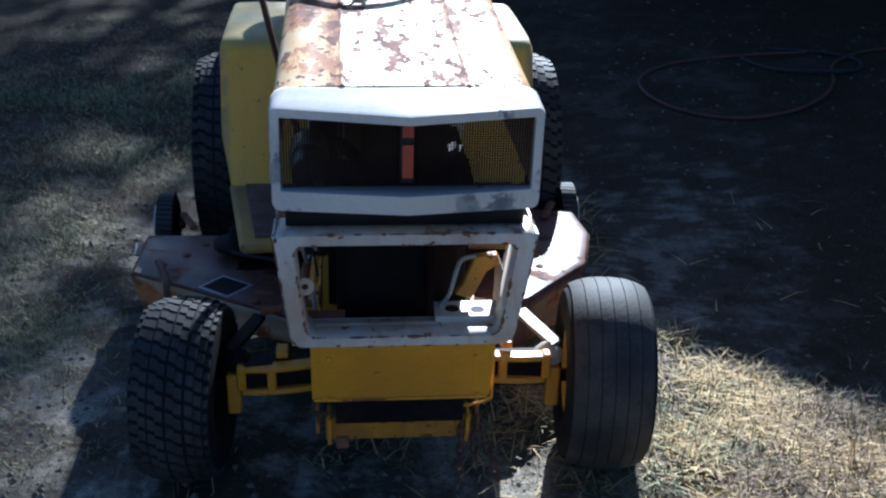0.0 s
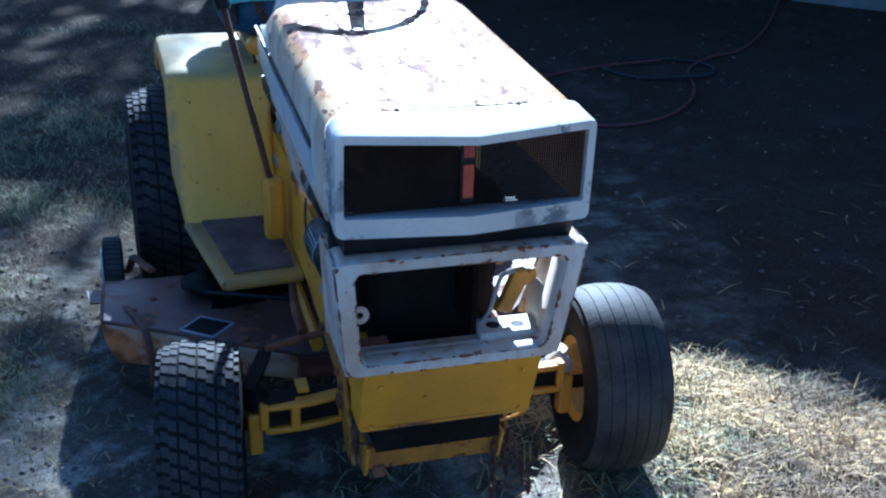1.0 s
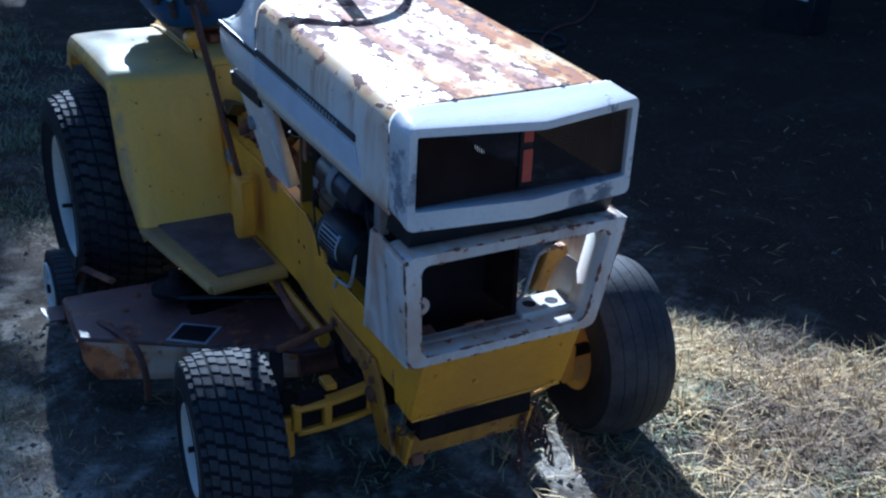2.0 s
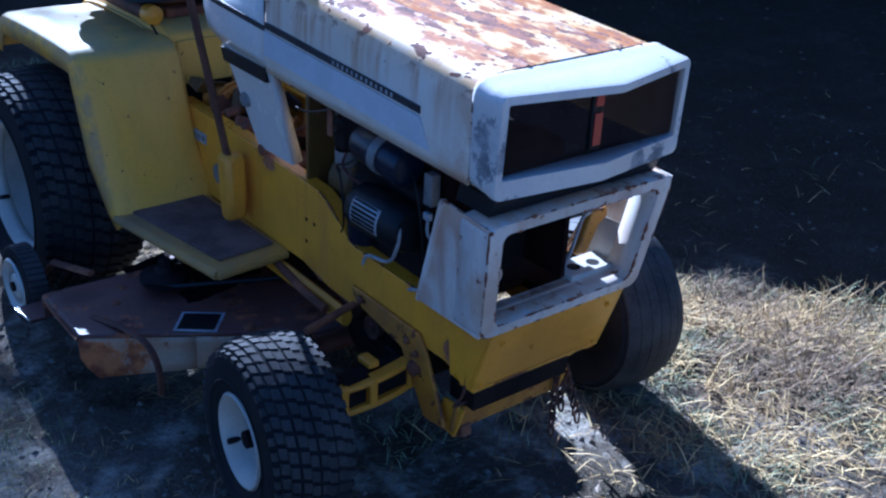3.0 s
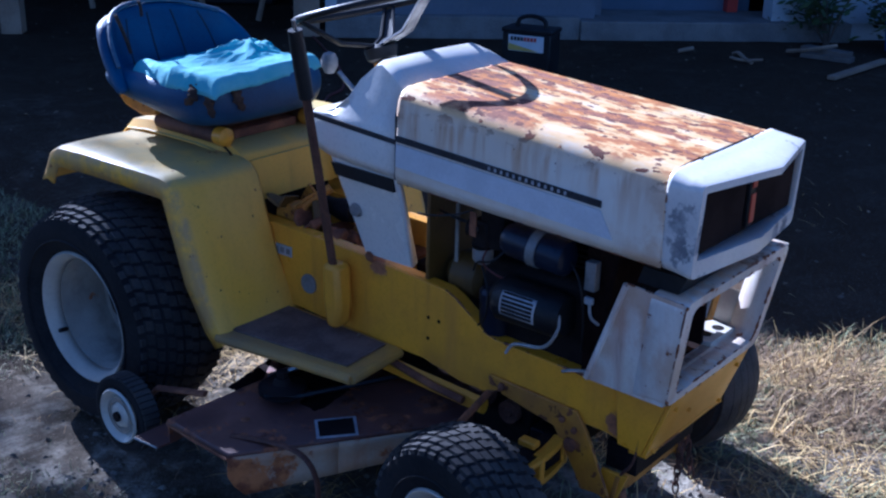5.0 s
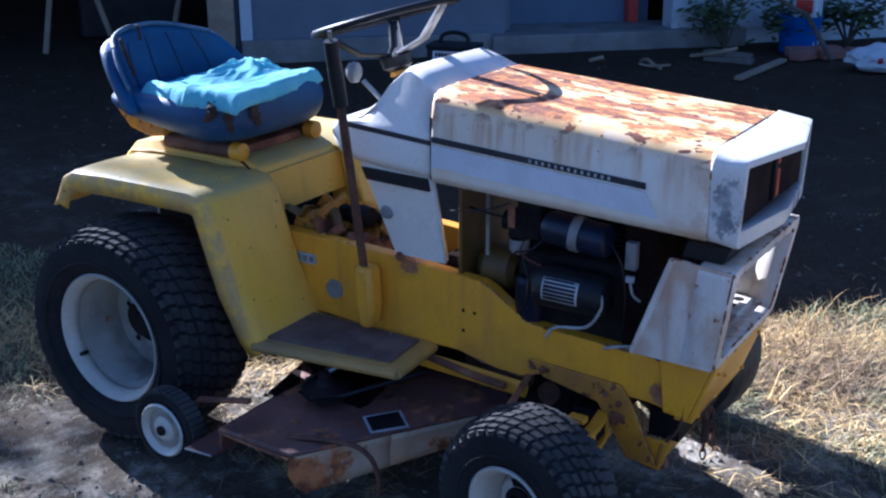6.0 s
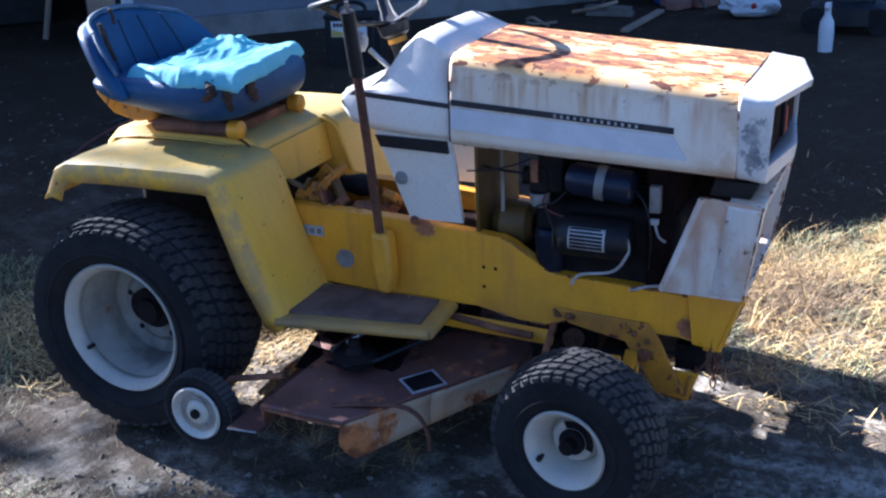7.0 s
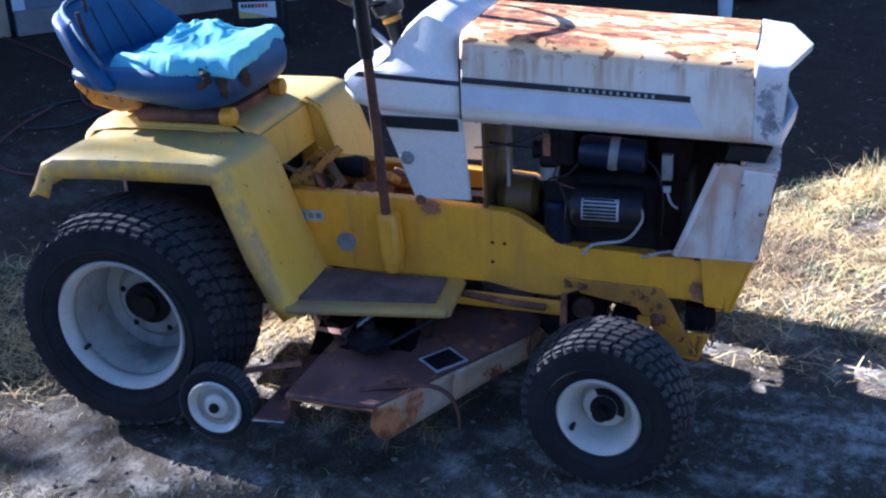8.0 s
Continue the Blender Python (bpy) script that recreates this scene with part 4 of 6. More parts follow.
def shell_ring(hw0, hw1, v0, v1, off, rad=0.02):
    out = []
    for x, z in rounded(1.0, v0, v1, 0.09, 4, 6):
        v = z
        xx = x if abs(x) < 1 else math.copysign(1, x)
        out.append(shell_at(xx * (hw0 + (hw1 - hw0) * v), v, off))
    return out


b = B()
loft(b, [shell_ring(0.192, 0.219, 0.0, 1.0, 0.07), shell_ring(0.192, 0.219, 0.0, 1.0, 0.006), shell_ring(0.189, 0.216, 0.012, 0.988, 0.0),
         shell_ring(0.166, 0.190, 0.085, 0.915, -0.001), shell_ring(0.163, 0.187, 0.10, 0.90, 0.006), shell_ring(0.163, 0.187, 0.115, 0.895, 0.055)])
shell = part("headlight_shell", b, WHITE_SHELL, tractor, "chipped white headlight frame with empty opening", solid=0.003)
for s in (-1, 1):
    b = B()
    pan = [(-1.449, 0.440, 0.190), (-1.486, 0.664, 0.2165), (-1.366, 0.672, 0.213), (-1.281, 0.440, 0.186)]
    bm_v = [b.verts.new((s * x, y, z)) for y, z, x in pan]
    b.faces.new(bm_v)
    bmesh.ops.subdivide_edges(b, edges=b.edges[:], cuts=3, use_grid_fill=True)
    part("side_panel", b, WHITE_RUN, shell, "white side panel with rust runs", solid=0.004, smooth=False)
    part("back_flange", tube(B(), [(s * 0.211, -1.363, 0.667), (s * 0.186, -1.279, 0.442)], 0.008, 6), WHITE_SHELL, shell)
    if s < 0:
        part("headlight_ear", lathe(B(), [(-0.002, 0.006), (-0.002, 0.016), (0.002, 0.016), (0.002, 0.006)], (s * 0.168, -1.452, 0.556), "y", 16, True), WHITE_SHELL, shell, "bent mounting ear")
b = B()
prism(b, [(-0.12, 0.0), (0.0, 0.0), (0.0, 0.012), (-0.12, 0.012)], "y", -1.43, -1.37, Matrix.Translation((0.178, 0.012, 0.463)))
prism(b, [(-0.006, 0.0), (0.0, 0.0), (0.0, 0.09), (-0.006, 0.075)], "y", -1.43, -1.34, Matrix.Translation((0.178, 0.012, 0.463)))
br = part("lamp_bracket", b, CREAM, tractor, "cream lamp bracket inside the empty frame", bevel=0.002)
# Dark discs stand in for the bracket's shaded holes.
for x, y in ((0.09, -1.40), (0.135, -1.405)):
    part("bracket_hole", lathe(B(), [(0.4752, 0.0001), (0.4756, 0.013), (0.473, 0.013)], (x, y + 0.012, 0), "z", 14), IRON, br)
part("lamp_bracket", prism(B(), [(-1.43, 0.45), (-1.36, 0.46), (-1.36, 0.462), (-1.43, 0.453)], "x", -0.17, -0.10), RUST, tractor)
bent = prism(B(), [(0.095, 0.500), (0.125, 0.492), (0.150, 0.545), (0.172, 0.560), (0.168, 0.578), (0.128, 0.574), (0.108, 0.520)], "y", -1.385, -1.365)
part("bent_bracket", bent, HANGER, tractor, "bent rusty bracket", bevel=0.003)
part("lamp_wire", tube(B(), smooth_line([(0.13, -1.38, 0.575), (0.105, -1.385, 0.57), (0.095, -1.385, 0.545), (0.085, -1.38, 0.50), (0.07, -1.375, 0.475)], 5), 0.004, 6), WIRE_W, tractor, "loose pale lamp wire")
# Added dark plate: covers the rail flange that would catch the sun.
part("battery_tray", box(B(), 0.05, 0.14, -1.40, -1.22, 0.408, 0.425), SHADE_DIRT, tractor, "added dark plate that hides the sunlit rail flange")
part("cross_ledge", box(B(), -0.175, 0.175, -1.425, -1.395, 0.44, 0.465), WHITE_SHELL, tractor, "chipped ledge under the opening", bevel=0.003)

# dash: wings, hump, instrument slope
def dash_section(y, zlow, zmid, ztop, hw, htop):
    half = [(hw - 0.004, zlow), (hw, zlow + 0.02), (hw, zmid - 0.02), (hw - 0.006, zmid), (hw - 0.03, zmid + (ztop - zmid) * 0.55), (htop + 0.012, ztop - 0.008), (htop - 0.01, ztop), (0, ztop + 0.002)]
    pts = [(-x, z) for x, z in half] + [(x, z) for x, z in half[-2::-1]]
    return [Vector((x, y, z)) for x, z in pts]


b = B()
loft(b, [dash_section(-0.520, 0.800, 0.832, 0.838, 0.195, 0.178), dash_section(-0.545, 0.772, 0.842, 0.848, 0.202, 0.182), dash_section(-0.60, 0.757, 0.848, 0.866, 0.206, 0.176),
         dash_section(-0.635, 0.755, 0.850, 0.895, 0.207, 0.168), dash_section(-0.665, 0.752, 0.850, 0.938, 0.208, 0.160), dash_section(-0.700, 0.750, 0.850, 0.970, 0.208, 0.150),
         dash_section(-0.715, 0.749, 0.852, 0.974, 0.208, 0.150), dash_section(-0.745, 0.748, 0.856, 0.964, 0.208, 0.160), dash_section(-0.797, 0.745, 0.862, 0.939, 0.208, 0.176)], closed=False)
dash = part("dash", b, WHITE, tractor, "white dash cowl with black stripes", solid=0.004)
part("dash_seam", tube(B(), [(-0.209, -0.7985, 0.745), (-0.2085, -0.7985, 0.88), (-0.195, -0.7985, 0.922), (-0.17, -0.7985, 0.934), (0.17, -0.7985, 0.934), (0.195, -0.7985, 0.922), (0.209, -0.7985, 0.88), (0.209, -0.7985, 0.745)], 0.004, 6), IRON, dash)
part("instrument_panel", prism(B(), [(-0.612, 0.880), (-0.672, 0.952), (-0.678, 0.947), (-0.618, 0.875)], "x", -0.13, 0.13), BLACK, dash, "black instrument slope")
for s in (-1, 1):
    part("dash_stripe", prism(B(), [(-0.548, 0.836), (-0.795, 0.820), (-0.795, 0.831), (-0.56, 0.847)], "x", s * 0.207, s * 0.2115), STRIPE, dash)
    lv = part("dash_louvre", prism(B(), [(-0.605, 0.744), (-0.788, 0.743), (-0.788, 0.713), (-0.618, 0.717)], "x", s * 0.190, s * 0.2055), BLACK, dash, "dark side louvre")
    b = B()
    pan = [(-0.600, 0.760, 0.2), (-0.795, 0.748, 0.204), (-0.795, 0.530, 0.149), (-0.660, 0.530, 0.149)]
    vs = [b.verts.new((s * x, y, z)) for y, z, x in pan]
    b.faces.new(vs)
    ped = part("pedestal_side", b, WHITE, tractor, "white pedestal side sheet", solid=0.004, smooth=False)
    b = B()
    vs = [b.verts.new(p) for p in ((s * 0.204, -0.797, 0.748), (s * 0.149, -0.797, 0.53), (s * 0.12, -0.785, 0.53), (s * 0.18, -0.785, 0.748))]
    b.faces.new(vs)
    part("pedestal_edge", b, WHITE, ped, solid=0.003)
    if s < 0:
        part("pedestal_plug", lathe(B(), [(-0.008, 0.0001), (-0.006, 0.014), (0.0, 0.017), (0.012, 0.017)], (-0.177, -0.653, 0.637), "x", 18), GREY, ped, "grey plug")
        part("rust_scab", lathe(B(), [(-0.004, 0.0001), (-0.003, 0.012), (0.006, 0.016)], (-0.152, -0.672, 0.524), "x", 7), RUST, ped, "rusted corner of the sheet")

# steering column and wheel
HUB, AX = Vector((0.0, -0.535, 1.052)), Vector((0, 0.29, 0.957)).normalized()
column = part("steering_column", tube(B(), [HUB - AX * 0.27, HUB - AX * 0.125], 0.020, 14), BLACK, tractor, "black steering column")
part("collar", tube(B(), [HUB - AX * 0.140, HUB - AX * 0.128], 0.0235, 14), YELLOW, column, "yellow collar")
u1 = Vector((1, 0, 0))
u2 = AX.cross(u1)
rim_pts = [HUB + (u1 * math.cos(a) + u2 * math.sin(a)) * 0.174 for a in (2 * math.pi * k / 48 for k in range(48))]
swheel = part("steering_wheel", tube(B(), rim_pts, 0.0085, 10, closed=True), BLACK, tractor, "black three-spoke steering wheel, deep-dished")
LOW = HUB - AX * 0.088
for ang in (150, 30, 270):
    d = u1 * math.cos(radians(ang)) + u2 * math.sin(radians(ang))
    w = AX.cross(d)
    b = B()
    for off in (-1, 1):  # pressed channel with two raised edges
        tube(b, [LOW + d * 0.02 + w * off * 0.020, LOW + AX * 0.018 + d * 0.09 + w * off * 0.015, HUB - AX * 0.006 + d * 0.167 + w * off * 0.011], 0.0042, 6)
    loft(b, [[LOW - AX * 0.002 + d * 0.02 - w * 0.020, LOW - AX * 0.002 + d * 0.02 + w * 0.020], [LOW + AX * 0.015 + d * 0.09 - w * 0.015, LOW + AX * 0.015 + d * 0.09 + w * 0.015], [HUB - AX * 0.009 + d * 0.167 - w * 0.011, HUB - AX * 0.009 + d * 0.167 + w * 0.011]], closed=False)
    # The front spoke gets a pale metal so that it looks sunlit.
    part("spoke", b, STEEL if ang == 270 else BLACK, swheel, "front spoke, pale to look sunlit" if ang == 270 else "")
part("wheel_hub", tube(B(), [LOW - AX * 0.038, LOW - AX * 0.03, LOW - AX * 0.006, LOW + AX * 0.002], [0.024, 0.036, 0.040, 0.030], 18), BLACK, swheel)

# levers
lv_pts = [(-0.196, -0.598, 0.50), (-0.240, -0.606, 0.70), (-0.284, -0.612, 0.905), (-0.305, -0.614, 1.0)]
lever = part("lift_lever", tube(B(), lv_pts, 0.0125, 8, flat=0.6), LEVER, tractor, "rusty lift lever with black grip")
part("lever_grip", tube(B(), [(-0.283, -0.612, 0.90), (-0.301, -0.614, 0.98), (-0.315, -0.615, 1.045)], [0.016, 0.017, 0.0155], 12), BLACK, lever, "black rubber grip")
part("push_button", tube(B(), [(-0.315, -0.615, 1.045), (-0.319, -0.616, 1.066)], [0.004, 0.005], 8), STEEL, lever)
part("lever_bracket", prism(B(), [(-0.575, 0.50), (-0.625, 0.50), (-0.632, 0.40), (-0.622, 0.345), (-0.588, 0.345), (-0.578, 0.40)], "x", -0.212, -0.162), YELLOW, lever, "yellow lever bracket", bevel=0.012)
shift = part("drive_lever", tube(B(), [(-0.125, -0.640, 0.86), (-0.150, -0.575, 0.93)], 0.006, 8), STEEL, tractor, "bare steel speed lever")
part("lever_knob", lathe(B(), [(-0.024, 0.0001), (-0.022, 0.010), (-0.008, 0.018), (0.008, 0.019), (0.02, 0.013), (0.025, 0.0001)], (-0.159, -0.557, 0.948), "z", 16), GREY, shift, "grey round knob")

# engine
engine = part("engine", box(B(), -0.115, 0.125, -1.30, -0.96, 0.40, 0.60), IRON, tractor, "oily dark air-cooled engine", bevel=0.02)
part("blower_housing", lathe(B(), [(-0.05, 0.0001), (-0.05, 0.09), (-0.035, 0.105), (0.03, 0.105), (0.035, 0.0001)], (-0.02, -1.005, 0.525), "y", 28), IRON, engine, "black blower housing")
carb = part("carburettor", box(B(), -0.165, -0.115, -1.010, -0.965, 0.625, 0.690), IRON, engine, "oily carburettor with linkage", bevel=0.008)
part("float_bowl", lathe(B(), [(0.590, 0.0001), (0.592, 0.016), (0.600, 0.022), (0.625, 0.023)], (-0.145, -0.985, 0), "z", 16), GREY, carb)
part("throttle_shaft", tube(B(), [(-0.172, -0.985, 0.672), (-0.185, -0.985, 0.672)], 0.006, 8), STEEL, carb)
part("throttle_lever", box(B(), -0.187, -0.184, -0.995, -0.978, 0.660, 0.712), RUST, carb, bevel=0.001)
part("air_horn", lathe(B(), [(-0.965, 0.018), (-0.950, 0.022), (-0.948, 0.022), (-0.955, 0.015), (-0.965, 0.014)], (-0.140, 0, 0.66), "y", 18), IRON, carb)
part("intake_pipe", tube(B(), smooth_line([(-0.12, -1.01, 0.655), (-0.10, -1.04, 0.66), (-0.07, -1.06, 0.64)], 4), 0.014, 10), IRON, carb)
for pts in ([(-0.17, -0.975, 0.71), (-0.172, -0.93, 0.69), (-0.165, -0.87, 0.672), (-0.15, -0.81, 0.66)], [(-0.18, -1.01, 0.60), (-0.185, -1.03, 0.55), (-0.175, -1.02, 0.49), (-0.16, -0.99, 0.455)], [(-0.165, -1.055, 0.64), (-0.178, -1.03, 0.615), (-0.17, -0.99, 0.60), (-0.15, -0.965, 0.57)], [(-0.155, -1.205, 0.655), (-0.165, -1.235, 0.62), (-0.16, -1.245, 0.55), (-0.15, -1.24, 0.47)]):
    part("cable", tube(B(), smooth_line(pts, 5), 0.0022, 6), BLACK, engine, "thin black cable")
part("cylinder_head", box(B(), -0.05, 0.12, -1.22, -1.02, 0.60, 0.70), IRON, engine, bevel=0.012)
for k in range(7):
    part("cooling_fin", box(B(), -0.062, 0.13, -1.235, -1.01, 0.605 + 0.013 * k, 0.609 + 0.013 * k), IRON, engine)
st = part("starter_generator", tube(B(), [(-0.145, -1.03, 0.528), (-0.145, -1.045, 0.530), (-0.145, -1.185, 0.532), (-0.145, -1.20, 0.533)], [0.035, 0.047, 0.047, 0.038], 24), BLACK, engine, "black starter with silver rating label")
b = B()
loft(b, [[Vector((-0.145 - 0.0478 * math.cos(a), y, 0.531 + 0.0478 * math.sin(a))) for a in np.linspace(-0.35, 0.75, 8)] for y in (-1.065, -1.15)], closed=False)
lab = part("rating_label", b, LABEL, st, "silver label with rows of worn print", solid=0.0008)
for k in range(6):
    a = 0.66 - 0.17 * k
    c = Vector((-0.145 - 0.0484 * math.cos(a), 0, 0.531 + 0.0484 * math.sin(a)))
    part("print_line", box(B(), -0.0006, 0.0006, -1.145 if k else -1.14, -1.07, -0.003 if k > 1 else -0.006, 0.003, Matrix.Translation(c)), BLACK, lab)
coil = part("ignition_coil", tube(B(), [(-0.165, -1.06, 0.672), (-0.165, -1.075, 0.671), (-0.160, -1.20, 0.66), (-0.160, -1.205, 0.66)], [0.028, 0.036, 0.036, 0.03], 20), BLUE_IRON, engine, "blue-black coil in a clamp")
part("coil_clamp", tube(B(), [(-0.1635, -1.125, 0.667), (-0.1625, -1.145, 0.665)], 0.0385, 20), GREY, coil)
part("voltage_box", box(B(), -0.16, -0.11, -1.045, -0.985, 0.63, 0.72), IRON, engine, bevel=0.006)
part("wire", tube(B(), smooth_line([(-0.15, -1.02, 0.66), (-0.165, -1.0, 0.60), (-0.15, -1.06, 0.57), (-0.15, -1.10, 0.575)], 5), 0.0025, 6), RED_HOSE, engine, "thin red wire")
part("breather_hose", tube(B(), smooth_line([(-0.172, -1.195, 0.548), (-0.178, -1.20, 0.515), (-0.172, -1.165, 0.465), (-0.165, -1.09, 0.445), (-0.16, -1.065, 0.415)], 6), 0.0036, 8), WIRE_W, engine, "whitish breather hose")
part("drain_hose", tube(B(), smooth_line([(-0.15, -1.20, 0.415), (-0.158, -1.25, 0.435), (-0.155, -1.33, 0.445)], 5), 0.0036, 8), WIRE_W, engine, "whitish hose")
# Shroud coloured near-black in place of the shade around it.
part("engine_shroud", prism(B(), [(-1.23, 0.41), (-1.26, 0.41), (-1.30, 0.69), (-1.225, 0.70)], "x", -0.13, 0.13), SHADE_DIRT, engine, "sheet shroud, near-black to stand in for bay shade", bevel=0.003)
reg = part("regulator", box(B(), -0.155, -0.135, -1.262, -1.238, 0.605, 0.665), GREY, engine, "small grey regulator", bevel=0.002)
# Small pale chip that stands in for a glint of sun.
part("terminal", box(B(), -0.158, -0.148, -1.260, -1.242, 0.578, 0.592), LABEL, reg, "pale chip standing in for a sun glint", bevel=0.002)
part("terminal_wire", tube(B(), smooth_line([(-0.153, -1.252, 0.58), (-0.16, -1.262, 0.555), (-0.15, -1.275, 0.54)], 4), 0.003, 6), WIRE_W, reg)
# Added dark block; hides the sunlit inside of the far rail.
part("oil_pan_side", box(B(), 0.02, 0.125, -0.95, -0.66, 0.40, 0.465), SHADE_DIRT, engine, bevel=0.01)
# Added dark sheet; blocks the view of the sunlit far side panel.
part("baffle", box(B(), 0.045, 0.055, -1.40, -1.23, 0.47, 0.665), SHADE_DIRT, engine, "added dark sheet that hides the sunlit far panel")
part("oil_filter", lathe(B(), [(0.43, 0.0001), (0.43, 0.035), (0.52, 0.038), (0.53, 0.03), (0.535, 0.0001)], (-0.11, -1.0, 0), "z", 18), BLUE_IRON, engine)
part("firewall_post", box(B(), -0.097, -0.092, -0.880, -0.872, 0.45, 0.74), RIM, tractor, "thin cream hood support")
part("firewall_panel", box(B(), -0.135, 0.13, -0.832, -0.822, 0.46, 0.74), OLIVE, tractor, "dark olive-yellow firewall sheet", bevel=0.002)
part("driveshaft_guard", lathe(B(), [(-0.945, 0.030), (-0.93, 0.048), (-0.87, 0.052), (-0.845, 0.03)], (-0.06, 0, 0.515), "y", 20), OLIVE, tractor, "dark olive-yellow clutch guard")
part("fuel_line", tube(B(), smooth_line([(-0.10, -0.82, 0.66), (-0.11, -0.90, 0.655), (-0.12, -0.99, 0.66)], 4), 0.003, 6), BLACK, tractor)
part("lower_brace", tube(B(), [(-0.165, -0.72, 0.285), (-0.165, -1.02, 0.275)], 0.014, 8, flat=1.4), YELLOW, tractor, "yellow mower lift brace")
part("lift_link", tube(B(), [(-0.175, -0.76, 0.30), (-0.19, -0.90, 0.29), (-0.19, -0.98, 0.285)], 0.009, 8), RUST, tractor, "rusty lift link")

# seat
part("seat_shell", prism(B(), [(0.24, 0.815), (0.235, 0.80), (0.19, 0.752), (0.12, 0.735), (0.06, 0.745), (0.06, 0.80)], "x", -0.19, 0.13), HANGER, tractor, "rusty yellow seat shell", bevel=0.015)
seat_base = part("seat_pan", prism(B(), [(0.12, 0.80), (0.10, 0.735), (0.08, 0.728), (-0.14, 0.735), (-0.20, 0.76), (-0.20, 0.80)], "x", -0.15, 0.10), RUST, tractor, "rusty brown seat pan", bevel=0.02)


def plan_ring(inset, z, tip=0.0):
    x0, x1, y0, y1, rad = -0.255 + inset, 0.195 - inset, -0.236 + inset, 0.225 - inset, max(0.11 - inset * 0.5, 0.02)
    out = []
    for cx, cy, a0 in ((x1 - rad, y0 + rad, -90), (x1 - rad, y1 - rad, 0), (x0 + rad, y1 - rad, 90), (x0 + rad, y0 + rad, 180)):
        for k in range(6):
            a = radians(a0 + 18 * k)
            x, y = cx + rad * math.cos(a), cy + rad * math.sin(a)
            rise = max(0.0, y + 0.05) * 0.22 * (1 - min(max((z - 0.752) / 0.10, 0.0), 1.0))  # the underside sweeps up to the backrest
            out.append(Vector((x, y, z + rise - 0.05 * (y + 0.02) * tip)))
    return out


b = B()
loft(b, [plan_ring(0.07, 0.752), plan_ring(0.03, 0.757), plan_ring(0.010, 0.775), plan_ring(0.0, 0.805), plan_ring(0.0, 0.835, 0.4), plan_ring(0.010, 0.857, 0.8),
         plan_ring(0.03, 0.866, 1), plan_ring(0.06, 0.857, 1), plan_ring(0.11, 0.846, 1), plan_ring(0.16, 0.842, 1)], cap=True)
seat = part("seat", b, VINYL, tractor, "blue vinyl bucket seat, cracked and torn")
md = seat.modifiers.new("soft", "SUBSURF")
md.levels = md.render_levels = 1
b = B()
rings = []
for j in range(10):
    v = j / 9
    ring = []
    for k in range(21):
        u = -1 + 2 * k / 20
        wrap = 0.15 * abs(u) ** 3.2 * (1 - 0.45 * v)
        ring.append(Vector((-0.03 + u * (0.228 - 0.050 * v**2.5), 0.205 + 0.075 * v - wrap + 0.005 * math.cos(u * 11) * (1 - v), 0.815 + 0.178 * v - 0.035 * u * u * v**2)))
    rings.append(ring)
loft(b, rings, closed=False)
back = part("backrest", b, VINYL, tractor, "blue vinyl backrest with a painted sunlit rim", solid=0.036)
back.modifiers["thickness"].offset = -1
part("piping", tube(B(), [(p.x, p.y + 0.004, p.z + 0.001) for p in rings[-1]], 0.0065, 8), LIT_EDGE, back, "paler blue edge standing in for sunlight")
part("piping", tube(B(), [(r_[0].x - 0.002, r_[0].y, r_[0].z) for r_ in rings[3:]], 0.0055, 8), LIT_EDGE, back)
for u in (-0.62, -0.22, 0.2, 0.6):  # dark lines down the folds of the backrest
    k = round((u + 1) * 10)
    part("seam", tube(B(), [r_[k] + Vector((0, -0.0365, 0)) for r_ in rings[2:9]], 0.0028, 6), SEAM, back, "dark line down a fold")
md = back.modifiers.new("soft", "SUBSURF")
md.levels = md.render_levels = 1
for pts, r in (([(-0.232, -0.168, 0.866), (-0.248, -0.19, 0.845), (-0.252, -0.165, 0.82)], 0.014), ([(-0.20, -0.203, 0.866), (-0.222, -0.214, 0.835), (-0.215, -0.218, 0.79)], 0.013),
               ([(-0.15, -0.230, 0.866), (-0.158, -0.242, 0.835), (-0.140, -0.242, 0.80)], 0.013), ([(-0.235, -0.183, 0.868), (-0.18, -0.218, 0.870), (-0.12, -0.230, 0.868)], 0.010)):
    line = smooth_line(pts, 6)
    part("vinyl_tear", tube(B(), line, [r * (0.25 + math.sin(math.pi * (k + 1) / (len(line) + 1)) * (0.7 + 0.3 * math.sin(k * 2.1 + r * 900))) for k in range(len(line))], 7, flat=0.5), CRACK, seat, "brown torn foam")
for pts in ([(-0.200, 0.185, 0.985), (-0.186, 0.19, 0.96), (-0.17, 0.19, 0.92), (-0.168, 0.175, 0.885)], [(-0.085, 0.245, 1.002), (-0.08, 0.243, 0.985), (-0.082, 0.238, 0.962)]):
    part("vinyl_tear", tube(B(), smooth_line(pts, 4), 0.006, 6, flat=0.6), CRACK, back)
for ob, back_by in ((seat, -0.006), (seat_base, -0.006), (back, -0.028), (bpy.data.objects["seat_shell"], -0.028)):
    ob.location = (0, back_by, -0.016)
for s in (-0.165, 0.125):
    part("seat_roller", tube(B(), [(s, -0.185, 0.730), (s, 0.05, 0.730)], 0.021, 16), LEVER, seat_base, "rusty seat roller")
    part("roller_cap", lathe(B(), [(-0.212, 0.0001), (-0.210, 0.016), (-0.204, 0.0235), (-0.175, 0.0235), (-0.172, 0.016)], (s, 0, 0.730), "y", 18), YELLOW_CLEAN, seat_base, "yellow rubber cap")
